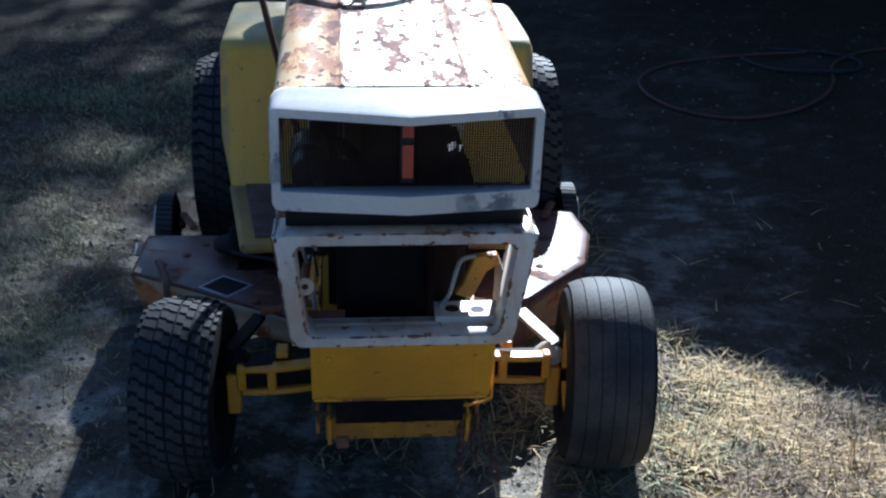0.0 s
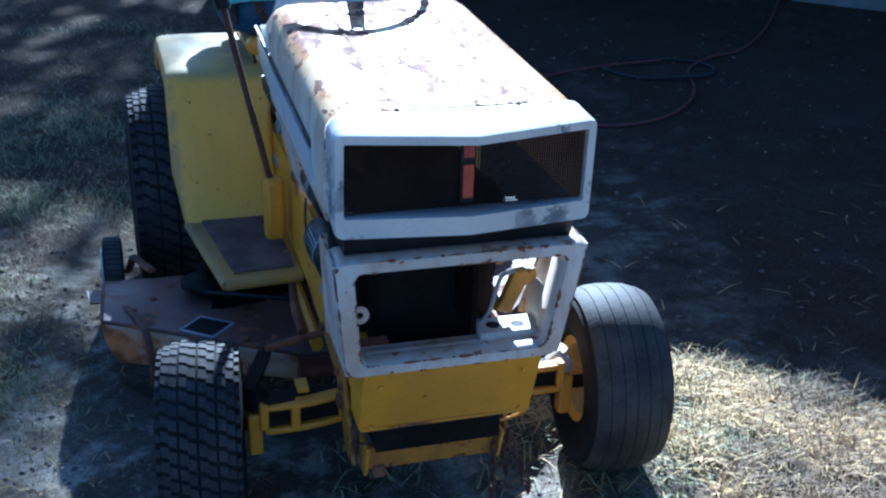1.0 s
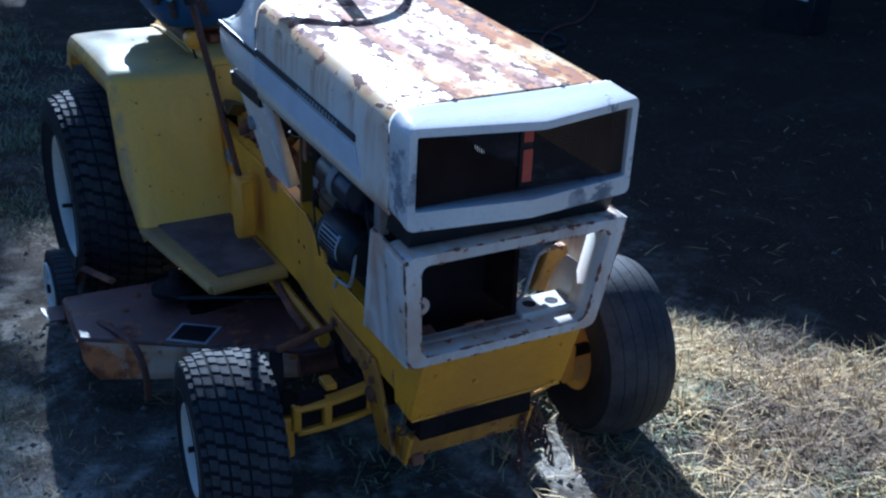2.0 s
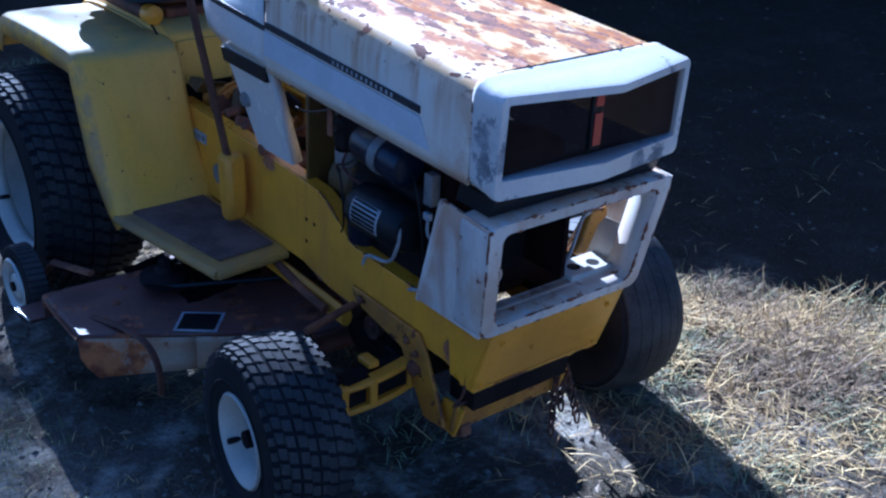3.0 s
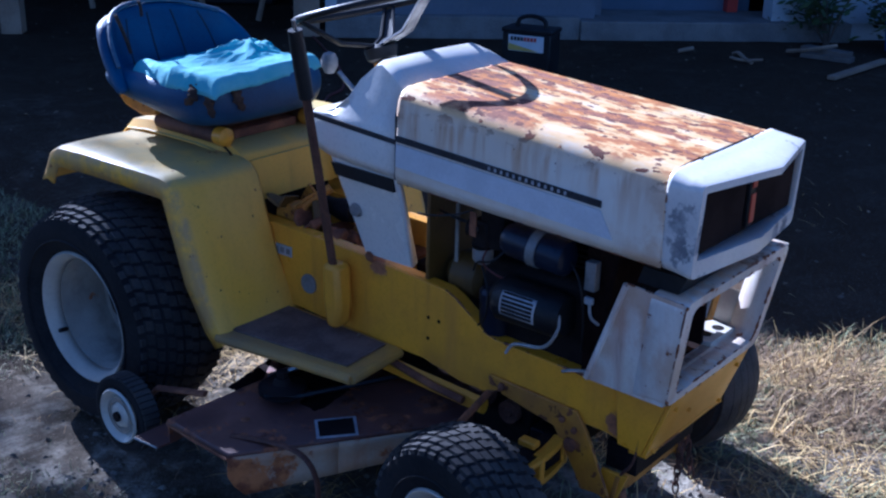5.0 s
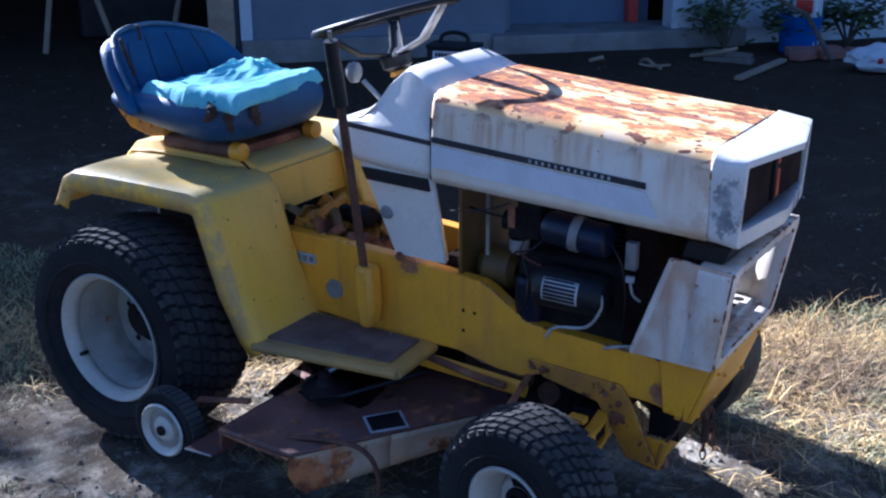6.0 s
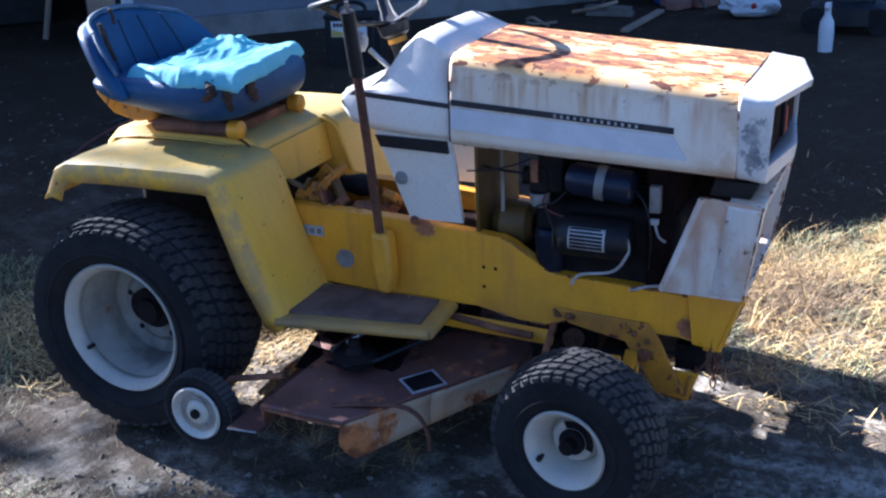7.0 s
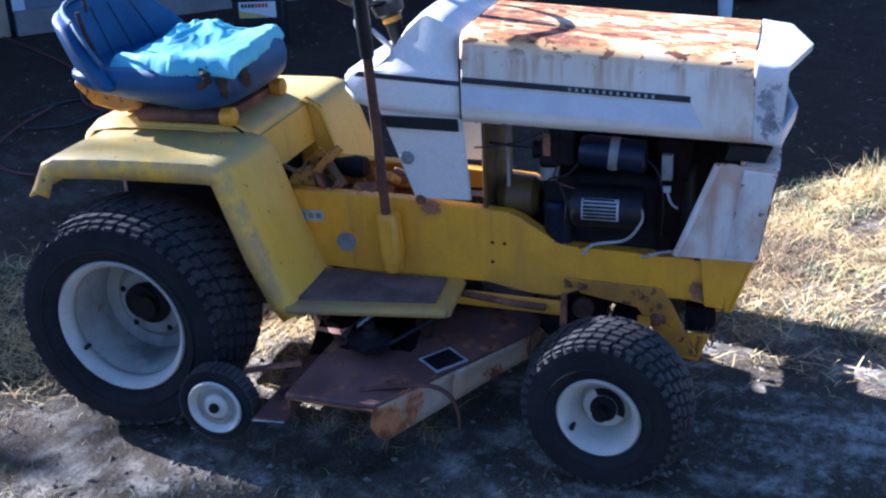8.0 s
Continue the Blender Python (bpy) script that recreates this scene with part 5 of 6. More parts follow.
part("seat_bracket", box(B(), -0.12, 0.09, -0.18, 0.12, 0.712, 0.735), RUST, seat_base, bevel=0.004)


# rust eating along the folded and cut edges of the sheet metal
def edge_wear(parent, pts, seed, size=0.0022, fill=0.55):
    r = random.Random(seed)
    pts = [Vector(p) for p in pts]
    b = B()
    for p, q in zip(pts, pts[1:]):
        ln, at = (q - p).length, 0.0
        while at < ln:
            step = r.choice((0.005, 0.009, 0.016, 0.030, 0.045)) * r.uniform(0.6, 1.4)
            if r.random() < fill:
                a, c = p.lerp(q, at / ln), p.lerp(q, min(at + step, ln) / ln)
                rad = size * r.uniform(0.5, 1.3)
                tube(b, [a, a.lerp(c, 0.4), c], [rad * 0.6, rad, rad * 0.5], 5)
            at += step + 0.001
    return tagged(part("rust_edge", b, RUST, parent), kind="stuff")


for s in (-1, 1):
    edge_wear(shell, [(s * 0.2165, -1.482, 0.664), (s * 0.2145, -1.366, 0.672), (s * 0.188, -1.283, 0.442)], 40 + s, 0.0024, 0.7)
    edge_wear(shell, [(s * 0.1915, -1.453, 0.446), (s * 0.2185, -1.488, 0.660)], 50 + s, 0.0018, 0.6)
    edge_wear(hood, [(s * (0.2105 + 0.006 * t), -0.803 - 0.62 * t, 0.740 - 0.020 * t) for t in (0, 0.25, 0.5, 0.75, 1)], 60 + s, 0.0016, 0.35)
    edge_wear(hood, [(s * 0.2172, -1.4275, 0.73), (s * 0.2178, -1.4275, 0.80), (s * 0.2168, -1.4275, 0.856)], 70 + s, 0.0026, 0.6)
    edge_wear(tractor, [(s * 0.147, y, z) for y, z in RAIL[2:8]], 80 + s, 0.0034, 0.65)
    edge_wear(tractor, [(s * 0.147, y, z) for y, z in RAIL[9:15]], 90 + s, 0.0036, 0.65)
    edge_wear(tractor, [(s * 0.155, -1.272, 0.305), (s * 0.155, -1.332, 0.178), (s * 0.155, -1.270, 0.172), (s * 0.155, -1.222, 0.247)], 95 + s, 0.003, 0.6)
edge_wear(shell, [tuple(p) for p in shell_ring(0.190, 0.217, 0.008, 0.992, 0.001)], 101, 0.0036, 0.45)
edge_wear(shell, [tuple(p) for p in shell_ring(0.1655, 0.1895, 0.088, 0.912, 0.0)], 102, 0.0034, 0.55)
edge_wear(front_box, [(-0.16, -1.409, 0.301), (0.16, -1.409, 0.301)], 103, 0.002, 0.5)
edge_wear(hood, [(-0.195, -1.4275, 0.8968), (0.195, -1.4275, 0.8968)], 104, 0.0013, 0.5)

# ---------------------------------------------------------------- things on and under the tractor


def step01(f):
    f = min(max(f, 0.0), 1.0)
    return f * f * (3 - 2 * f)


def ridge(x, y, seed):
    """Sharp crests between shallow hollows, as in crumpled cloth."""
    return (1 - min(abs(noise.noise(Vector((x, y, seed)))) * 2.2, 1.0)) ** 2.2


b = B()
rings = []
for j in range(110):
    ring = []
    for i in range(120):
        u, v = i / 119, j / 109  # u from one side of the seat to the other, v from its front to its back
        x = -0.245 + 0.39 * u + 0.010 * math.sin(v * 7 + 1) + 0.02 * v + 0.004 * noise.noise(Vector((v * 9, u * 2, 1)))
        y = -0.242 + 0.325 * v + 0.05 * (u - 0.4) * (1 - v) + 0.008 * noise.noise(Vector((u * 7, v * 2, 2)))
        edge = min(v * 0.325, (1 - v) * 0.325, u * 0.39, (1 - u) * 0.39)
        rumple = step01((u - 0.30) / 0.35) * (0.15 + 0.85 * step01((v - 0.22) / 0.3))
        bend = 0.25 * noise.noise(Vector((x * 7, y * 7, 8)))
        crease = 0.017 * ridge(x * 6.5 + y * 3 + bend, y * 11 - x * 2, 3) * rumple + 0.009 * ridge(x * 15 + bend, y * 26, 4) * (0.25 + 0.75 * rumple)
        lump = 0.020 * math.exp(-((u - 0.78) ** 2 + (v - 0.55) ** 2) / 0.06)
        flap = 0.013 * step01((0.50 - v - 0.35 * u + 0.02 * math.sin(u * 17)) / 0.022) * step01((u + 0.02) / 0.05)
        roll = 0.012 * math.exp(-((u - 0.07) / 0.06) ** 2) * step01((v - 0.35) / 0.15)
        z = 0.854 + crease + lump + flap + roll + 0.004 * noise.noise(Vector((x * 9, y * 9, 5))) - 0.030 * (max(0.0, 0.020 - edge) / 0.020) ** 2
        ring.append(Vector((x, y, z)))
    rings.append(ring)
loft(b, rings, closed=False)
part("towel", b, TOWEL, None, solid=0.010)
tagged(bpy.data.objects["towel"], "crumpled turquoise cotton towel lying on the seat", "towel")

deck = thing("mower_deck", (-0.05, -0.65, 0.1), "rusted mower deck slung under the tractor", "mower deck")
OUTL = [(-0.325, -0.492), (-0.592, -0.482), (-0.600, -0.690), (-0.40, -0.815), (-0.195, -0.945), (-0.02, -0.965), (0.12, -0.95), (0.33, -0.86), (0.50, -0.68), (0.545, -0.50), (0.53, -0.36), (0.25, -0.30), (-0.10, -0.33)]
b = B()
def deck_ring(grow, z):
    c = Vector((-0.06, -0.64))
    return [Vector((x + (x - c.x) * grow, y + (y - c.y) * grow, z)) for x, y in OUTL]
rings = [deck_ring(-0.06, 0.218), deck_ring(-0.012, 0.216), deck_ring(0.0, 0.210)]
vs = [[b.verts.new(p) for p in r] for r in rings]
n = len(OUTL)
b.faces.new(vs[0])
for a, c in zip(vs, vs[1:]):
    for k in range(n):
        b.faces.new((a[k], a[(k + 1) % n], c[(k + 1) % n], c[k]))
shell_top = part("deck_top", b, DECK, deck, "purple-brown rusted deck top", solid=0.004)
for k in range(2, n):
    (x0, y0), (x1, y1) = OUTL[k], OUTL[(k + 1) % n]
    za, zb = (min(0.108 + 0.10 * (x + 0.60), 0.16) if k < 5 else 0.09 for x in (x0, x1))
    out = Vector((y1 - y0, x0 - x1, 0)).normalized() * -0.006
    rows = []
    for j in range(5):  # a pressed skirt, its lower edge rolled outwards
        v = j / 4
        bulge = out * (math.sin(v * math.pi) * 1.2 + v * 1.5)
        rows.append([Vector((x0 + (x1 - x0) * i / 6, y0 + (y1 - y0) * i / 6, 0.209 + (za + (zb - za) * i / 6 - 0.209) * v)) + bulge for i in range(7)])
    if k == 2:  # the free front corner is cut round
        for j, cut in ((3, 0.012), (4, 0.035)):
            rows[j][0] = rows[j][0].lerp(rows[j][1], cut / 0.04)
    part("deck_skirt", loft(B(), rows, closed=False), DECK_FRONT if k < 4 else DECK, deck, "cream deck skirt with rust bleeding through" if k == 2 else "", solid=0.005)
part("chute_edge", tube(B(), [(-0.592, -0.484, 0.208), (-0.597, -0.58, 0.206), (-0.601, -0.690, 0.206)], 0.004, 6), RUST, deck, "bright rusty cut edge over the open chute")
ledge = part("rear_ledge", prism(B(), [(-0.634, -0.416), (-0.626, -0.490), (-0.325, -0.500), (-0.26, -0.45), (-0.285, -0.415)], "z", 0.163, 0.167), DECK, deck, "low rusty ledge behind the deck", smooth=False)
part("ledge_wall", prism(B(), [(-0.594, 0.165), (-0.325, 0.165), (-0.325, 0.211), (-0.594, 0.211)], "y", -0.492, -0.487), DECK, deck, smooth=False)
part("ledge_lip", tube(B(), [(-0.634, -0.418, 0.1665), (-0.627, -0.490, 0.1665)], 0.0025, 6), STEEL, ledge, "thin steel-grey lip")
lp = part("deck_label", prism(B(), [(-0.435, -0.783), (-0.364, -0.838), (-0.309, -0.777), (-0.382, -0.723)], "z", 0.219, 0.2205), LABEL, deck, "dark warning label with pale border")
part("label_face", prism(B(), [(-0.425, -0.782), (-0.364, -0.829), (-0.319, -0.778), (-0.382, -0.732)], "z", 0.2206, 0.2212), IRON, lp, "worn dark print")
part("deck_strap", tube(B(), smooth_line([(-0.545, -0.640, 0.221), (-0.520, -0.72, 0.226), (-0.506, -0.79, 0.226), (-0.500, -0.83, 0.205), (-0.498, -0.848, 0.165), (-0.500, -0.852, 0.125)], 5), 0.008, 8, flat=0.5), LEVER, deck, "curved rusty strap over the edge")
for x, y, r in ((-0.36, -0.60, 0.055), (-0.05, -0.72, 0.07), (0.30, -0.55, 0.055)):
    sp = part("spindle_pulley", lathe(B(), [(0.225, r * 0.6), (0.235, r * 0.6), (0.24, r), (0.246, r * 0.8), (0.252, r), (0.26, r * 0.4), (0.275, r * 0.3), (0.276, 0.0001)], (x, y, 0), "z", 24), IRON, deck, "greasy dark spindle pulley")
    part("spindle_nut", lathe(B(), [(0.276, 0.014), (0.29, 0.014), (0.291, 0.0001)], (x, y, 0), "z", 6), IRON, sp)
part("drive_belt", tube(B(), [(-0.36, -0.545, 0.246), (-0.41, -0.60, 0.246), (-0.36, -0.655, 0.246), (-0.05, -0.79, 0.246), (0.30, -0.605, 0.246), (0.355, -0.55, 0.246), (0.30, -0.495, 0.246)], 0.006, 6, closed=True), BLACK, deck, "black drive belt")
for k, (x, y) in enumerate(((-0.53, -0.66), (-0.48, -0.61), (-0.30, -0.86), (0.38, -0.70), (-0.44, -0.55))):
    part("carriage_bolt", lathe(B(), [(0.217, 0.011), (0.222, 0.010), (0.225, 0.0001)], (x, y, 0), "z", 10), RUST, deck)
for s, cx, cy in ((-1, -0.566, -0.303), (1, 0.53, -0.25)):
    gw = part("gauge_wheel", lathe(B(), [(s * 0.026, 0.066), (s * 0.030, 0.062), (s * 0.022, 0.054), (s * 0.012, 0.046), (s * 0.010, 0.034), (s * 0.022, 0.028), (s * 0.026, 0.02), (s * 0.026, 0.0001)], (cx, cy, 0.160), "x", 32), CREAM, deck, "small cream gauge wheel", solid=0.002)
    part("gauge_tyre", lathe(B(), [(-0.020, 0.064), (-0.025, 0.075), (-0.022, 0.088), (-0.012, 0.0925), (0.012, 0.0925), (0.022, 0.088), (0.025, 0.075), (0.020, 0.064)], (cx, cy, 0.160), "x", 36), RUBBER, gw, "ribbed black tyre")
    b = B()
    ring_blocks(b, (cx, cy, 0.160), [(-0.020, 0.020, 0, 0)], 40, 0.088, 0.0938, 0.125, 0.03)
    part("gauge_tread", b, TREAD, gw)
    part("gauge_recess", lathe(B(), [(s * 0.0235, 0.044), (s * 0.0245, 0.042), (s * 0.0235, 0.034)], (cx, cy, 0.160), "x", 28), RIM, gw, "grey ring in the hub recess")
    part("gauge_bolt", lathe(B(), [(s * 0.020, 0.012), (s * 0.034, 0.012), (s * 0.035, 0.0001)], (cx, cy, 0.160), "x", 8), IRON, gw)
    part("gauge_arm", tube(B(), [(cx - s * 0.035, cy, 0.160), (cx - s * 0.05, cy - 0.05, 0.22), (cx - s * 0.09, cy - 0.17, 0.232)], 0.011, 8, flat=0.6), RUST, deck, "rusty gauge wheel arm")
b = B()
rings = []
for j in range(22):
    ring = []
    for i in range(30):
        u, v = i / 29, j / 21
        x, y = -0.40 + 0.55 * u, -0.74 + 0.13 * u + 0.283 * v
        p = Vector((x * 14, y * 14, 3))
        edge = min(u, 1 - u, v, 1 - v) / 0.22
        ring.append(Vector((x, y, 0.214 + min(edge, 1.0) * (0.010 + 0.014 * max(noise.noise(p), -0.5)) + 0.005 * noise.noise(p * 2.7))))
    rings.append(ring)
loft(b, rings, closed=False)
part("caked_dirt", b, SHADE_DIRT, deck, "black oily dirt caked on the deck")
part("lift_hanger", tube(B(), [(-0.17, -0.60, 0.23), (-0.17, -0.66, 0.33)], 0.008, 8), STEEL, deck, "steel deck hanger")
part("lift_hanger", tube(B(), [(-0.33, -0.52, 0.235), (-0.20, -0.60, 0.275)], 0.008, 8), STEEL, deck)

chain = thing("tow_chain", (0.13, -1.34, 0.05), "rusty tow chain dangling from the front crossbar", "chain")
for strand, (x, y) in enumerate(((0.120, -1.346), (0.136, -1.337), (0.150, -1.343))):
    for k in range(7 - 2 * (strand % 2)):
        z = 0.205 - 0.0215 * k
        flip = k % 2
        pts = []
        for i in range(12):
            a = 2 * math.pi * i / 12
            w, h = 0.0068 * math.cos(a), 0.0160 * math.sin(a)
            pts.append((x + (w if flip else 0) + 0.004 * strand * k, y + (0 if flip else w), z + h))
        part("chain_link", tube(B(), pts, 0.0026, 6, closed=True), LEVER, chain)

# ---------------------------------------------------------------- yard clutter
def yard_tube(name, pts, r, mat, label, cat):
    line = smooth_line([(x, y, ground_z(x, y) + z + r) for x, y, z in pts], 8)
    ob = part(name, tube(B(), line, r, 8), mat)
    return tagged(ob, label, cat)


yard_tube("garden_hose", [(2.15, 2.02, 0.01), (1.81, 1.98, 0), (1.47, 1.86, 0), (1.26, 1.66, 0), (1.2, 1.42, 0), (1.27, 1.18, 0), (1.46, 1.05, 0), (1.72, 1.12, 0), (1.95, 1.33, 0), (2.1, 1.56, 0), (2.22, 1.85, 0), (2.45, 2.05, 0), (2.68, 2.16, 0), (3.05, 2.55, 0), (3.5, 3.15, 0), (3.95, 3.8, 0), (4.5, 4.5, 0)], 0.0075, RED_HOSE, "faded red rubber hose looped on the shaded soil", "hose")
yard_tube("black_hose", [(1.80, 1.92, 0.0), (1.90, 1.76, 0), (2.08, 1.70, 0.01), (2.28, 1.74, 0), (2.36, 1.9, 0), (2.24, 2.04, 0), (1.98, 2.06, 0.012)], 0.009, BLACK_HOSE, "black hose lying beside the red one", "hose")


def house_local(s, d, z=0.0):
    return HOUSE @ Vector((s, d, z))


# boxed product by the wall
bx = thing("battery_box", (3.66, 1.56, 0), "black box with a carrying handle and a white printed label", "box")
mbx = Matrix.Translation((3.66, 1.56, 0)) @ Matrix.Rotation(radians(-75), 4, "Z")
part("box_body", box(B(), -0.15, 0.15, -0.09, 0.09, 0, 0.29, mbx), BLACK, bx, bevel=0.008)
part("box_lid", box(B(), -0.157, 0.157, -0.0925, 0.097, 0.29, 0.315, mbx), BLACK, bx, bevel=0.006)
part("carry_handle", tube(B(), smooth_line([mbx @ Vector(p) for p in ((-0.09, 0, 0.31), (-0.075, 0, 0.36), (0, 0, 0.38), (0.075, 0, 0.36), (0.09, 0, 0.31))], 5), 0.013, 8), BLACK, bx, "black carrying handle")
lb = part("box_label", box(B(), -0.11, 0.11, -0.0935, -0.0905, 0.185, 0.278, mbx), PLASTIC_W, bx, "white label with dark, red and yellow print")
for k in range(8):
    part("label_mark", box(B(), -0.095 + 0.0205 * k, -0.080 + 0.0205 * k, -0.0955, -0.0940, 0.245, 0.268, mbx), BLACK if k < 4 else PLASTIC_RED, lb)
part("label_band", prism(B(), [(-0.108, 0.188), (0.08, 0.188), (0.02, 0.202), (-0.05, 0.216), (-0.108, 0.228)], "y", -0.0955, -0.0940, mbx), PLASTIC_Y, lb, "yellow swoosh")

bag = B()
bmesh.ops.create_icosphere(bag, subdivisions=4, radius=0.5)
for v in bag.verts:
    p = v.co.copy()
    f = 1 + 0.30 * noise.noise(p * 3.6) + 0.16 * abs(noise.noise(p * 10)) + 0.10 * abs(noise.noise(p * 19))
    v.co = Vector((5.86 + p.x * 0.28 * f, -0.45 + p.y * 0.37 * f, max(0.01, 0.08 + p.z * 0.19 * f)))
ob = tagged(part("plastic_bag", bag, PLASTIC_W), "crumpled white plastic shopping bag on the soil", "bag")
part("bag_print", tube(B(), [(5.725, -0.48, 0.085), (5.72, -0.51, 0.10)], 0.02, 6), PLASTIC_RED, ob)

cool = thing("bucket", (6.36, 0.24, 0), "blue bucket with a white and red carton in it", "bucket")
part("bucket_body", lathe(B(), [(0.0, 0.0001), (0.0, 0.13), (0.26, 0.16), (0.27, 0.165), (0.27, 0.15), (0.03, 0.12), (0.03, 0.0001)], (6.36, 0.24, 0), "z", 28), PLASTIC_BLUE, cool)
part("carton", box(B(), 6.30, 6.46, 0.11, 0.29, 0.05, 0.42), PLASTIC_W, cool, "white carton", bevel=0.008)
part("carton_print", box(B(), 6.292, 6.2995, 0.14, 0.26, 0.30, 0.39), PLASTIC_RED, cool)
tagged(part("stick", tube(B(), [(6.00, -0.11, 0.02), (6.13, 0.13, 0.30), (6.23, 0.40, 0.40)], 0.018, 8), BARK), "dark broken stick leaning on the bucket", "stick")
tagged(part("plank", box(B(), -0.42, 0.42, -0.028, 0.028, 0.006, 0.03, Matrix.Translation((5.42, 0.21, 0)) @ Matrix.Rotation(radians(-3), 4, "Z")), WOOD, bevel=0.004), "pale weathered offcut of lumber on the ground", "plank")
for x, y, z, h in ((5.66, 0.52, 0.0, 0.035), (5.70, 0.545, 0.035, 0.03)):
    tagged(part("board", box(B(), -0.05, 0.05, -0.17, 0.17, 0.0, h, Matrix.Translation((x, y, z)) @ Matrix.Rotation(radians(-8 if z else 3), 4, "Z")), BOARD_GREY, bevel=0.004), "short weathered board in a small stack", "board", "stacked boards")
for pts, r in (([(5.27, 1.02, 0.02), (5.18, 0.94, 0.05), (5.12, 0.86, 0.03), (5.07, 0.79, 0.02)], 0.012), ([(5.15, 0.98, 0.02), (5.11, 0.88, 0.02), (5.17, 0.76, 0.03)], 0.010), ([(5.08, 1.33, 0.02), (5.16, 1.26, 0.04)], 0.014), ([(5.65, 0.80, 0.02), (5.60, 0.63, 0.06), (5.68, 0.47, 0.10)], 0.014)):
    tagged(part("stick", tube(B(), smooth_line(pts, 4), r, 6), WOOD), "pale dry broken stick on the soil", "stick", "sticks by the house")
rnd = random.Random(8)
for k in range(5):
    s, d = 3.15 + 0.23 * (k % 3) + rnd.uniform(-0.03, 0.03), -0.75 + 0.14 * (k // 3)
    m = HOUSE @ Matrix.Translation((s, d, 0.0 if k < 3 else 0.0)) @ Matrix.Rotation(rnd.uniform(-0.4, 0.4), 4, "Z")
    tagged(part("loose_brick", box(B(), -0.1, 0.1, -0.048, 0.048, 0.0, 0.065, m), BRICK, bevel=0.005), "loose weathered brick by the house wall", "brick", "bricks by the wall")

sb = thing("spray_bottle", (4.70, -1.09, 0), "white plastic spray bottle standing on the soil", "bottle")
part("bottle_body", lathe(B(), [(0, 0.0001), (0.0, 0.042), (0.12, 0.045), (0.18, 0.04), (0.22, 0.02), (0.25, 0.018), (0.25, 0.0001)], (4.70, -1.09, 0), "z", 20), PLASTIC_W, sb)
part("trigger_head", prism(B(), [(4.66, 0.25), (4.74, 0.25), (4.75, 0.29), (4.64, 0.30), (4.63, 0.27)], "y", -1.105, -1.075), PLASTIC_W, sb, bevel=0.004)
sm = thing("push_mower", (5.5, -1.15, 0), "black and red push mower in the shade", "mower")
part("mower_body", lathe(B(), [(0.06, 0.0001), (0.06, 0.26), (0.16, 0.25), (0.20, 0.16), (0.30, 0.14), (0.31, 0.0001)], (5.5, -1.15, 0), "z", 24), BLACK, sm)
part("engine_cap", lathe(B(), [(0.31, 0.10), (0.36, 0.09), (0.37, 0.0001)], (5.5, -1.15, 0), "z", 18), PLASTIC_RED, sm)
part("handle", tube(B(), [(5.3, -1.3, 0.2), (5.9, -1.5, 0.95), (6.0, -1.1, 0.95), (5.5, -0.9, 0.2)], 0.012, 8), BLACK, sm)
for x, y in ((5.3, -1.35), (5.7, -1.35), (5.3, -0.95), (5.7, -0.95)):
    part("mower_wheel", lathe(B(), [(-0.02, 0.0001), (-0.02, 0.085), (0.02, 0.085), (0.02, 0.0001)], (x, y, 0.085), "x", 18), BLACK, sm)
for k, (s, d, a, h) in enumerate(((-1.3, 0.6, 14, 1.9), (-1.7, 0.8, -18, 2.1), (-2.2, 0.7, 9, 2.0), (-2.6, 1.1, -10, 2.2))):
    p0, p1 = house_local(s, d), house_local(s + math.sin(radians(a)) * h, d + 0.4, h)
    tagged(part("pole", tube(B(), [p0, p1], 0.022, 8), WOOD), "thin wooden pole leaning in the carport", "pole", "poles in the carport")
tagged(part("storage_tub", box(B(), -0.4, 0.4, -0.3, 0.3, 0, 0.5, HOUSE @ Matrix.Translation((-1.6, 1.6, 0))), BLACK, bevel=0.03), "black storage tub in the carport", "tub")


# ---------------------------------------------------------------- plants
def leaf_cloud(count, centres, spread, size, seed):
    r = np.random.default_rng(seed)
    c = np.asarray(centres)[r.integers(0, len(centres), count)] + r.normal(0, 1, (count, 3)) * spread
    a, t = r.uniform(0, 2 * np.pi, count), r.uniform(-0.9, 0.9, count)
    ux = np.stack([np.cos(a), np.sin(a), t * 0.5], -1)
    uy = np.stack([-np.sin(a), np.cos(a), t], -1)
    s = r.uniform(0.5, 1.0, (count, 1)) * size
    quad = np.stack([c - ux * s, c - uy * s * 0.35, c + ux * s, c + uy * s * 0.35], 1).reshape(-1, 3)
    me = bpy.data.meshes.new("leaves")
    me.from_pydata(quad.tolist(), [], np.arange(count * 4).reshape(-1, 4).tolist())
    return me


def bush(s, d, seed, size):
    r = random.Random(seed)
    base = house_local(s, d)
    t = thing("bush", tuple(base), "straggly green weed bush against the wall", "bush", "bushes by the wall")
    tips = []
    for k in range(9):
        a = r.uniform(0, 6.28)
        top = base + Vector((math.cos(a) * size * r.uniform(0.2, 0.8), math.sin(a) * size * r.uniform(0.2, 0.8), size * r.uniform(0.5, 1.3)))
        mid = (base + top) / 2 + Vector((0, 0, size * 0.2))
        part("stem", tube(B(), [base, mid, top], [0.010, 0.007, 0.003], 5), BARK, t)
        tips += [tuple(top), tuple((top + mid) / 2), tuple(mid)]
    me = leaf_cloud(420, tips, size * 0.16, 0.055, seed)
    me.materials.append(LEAFY)
    ob = new("leaves", me)
    ob.parent, ob.matrix_parent_inverse = t, t.matrix_basis.inverted()
    tagged(ob, kind="stuff")


bush(2.75, -0.28, 1, 0.42)
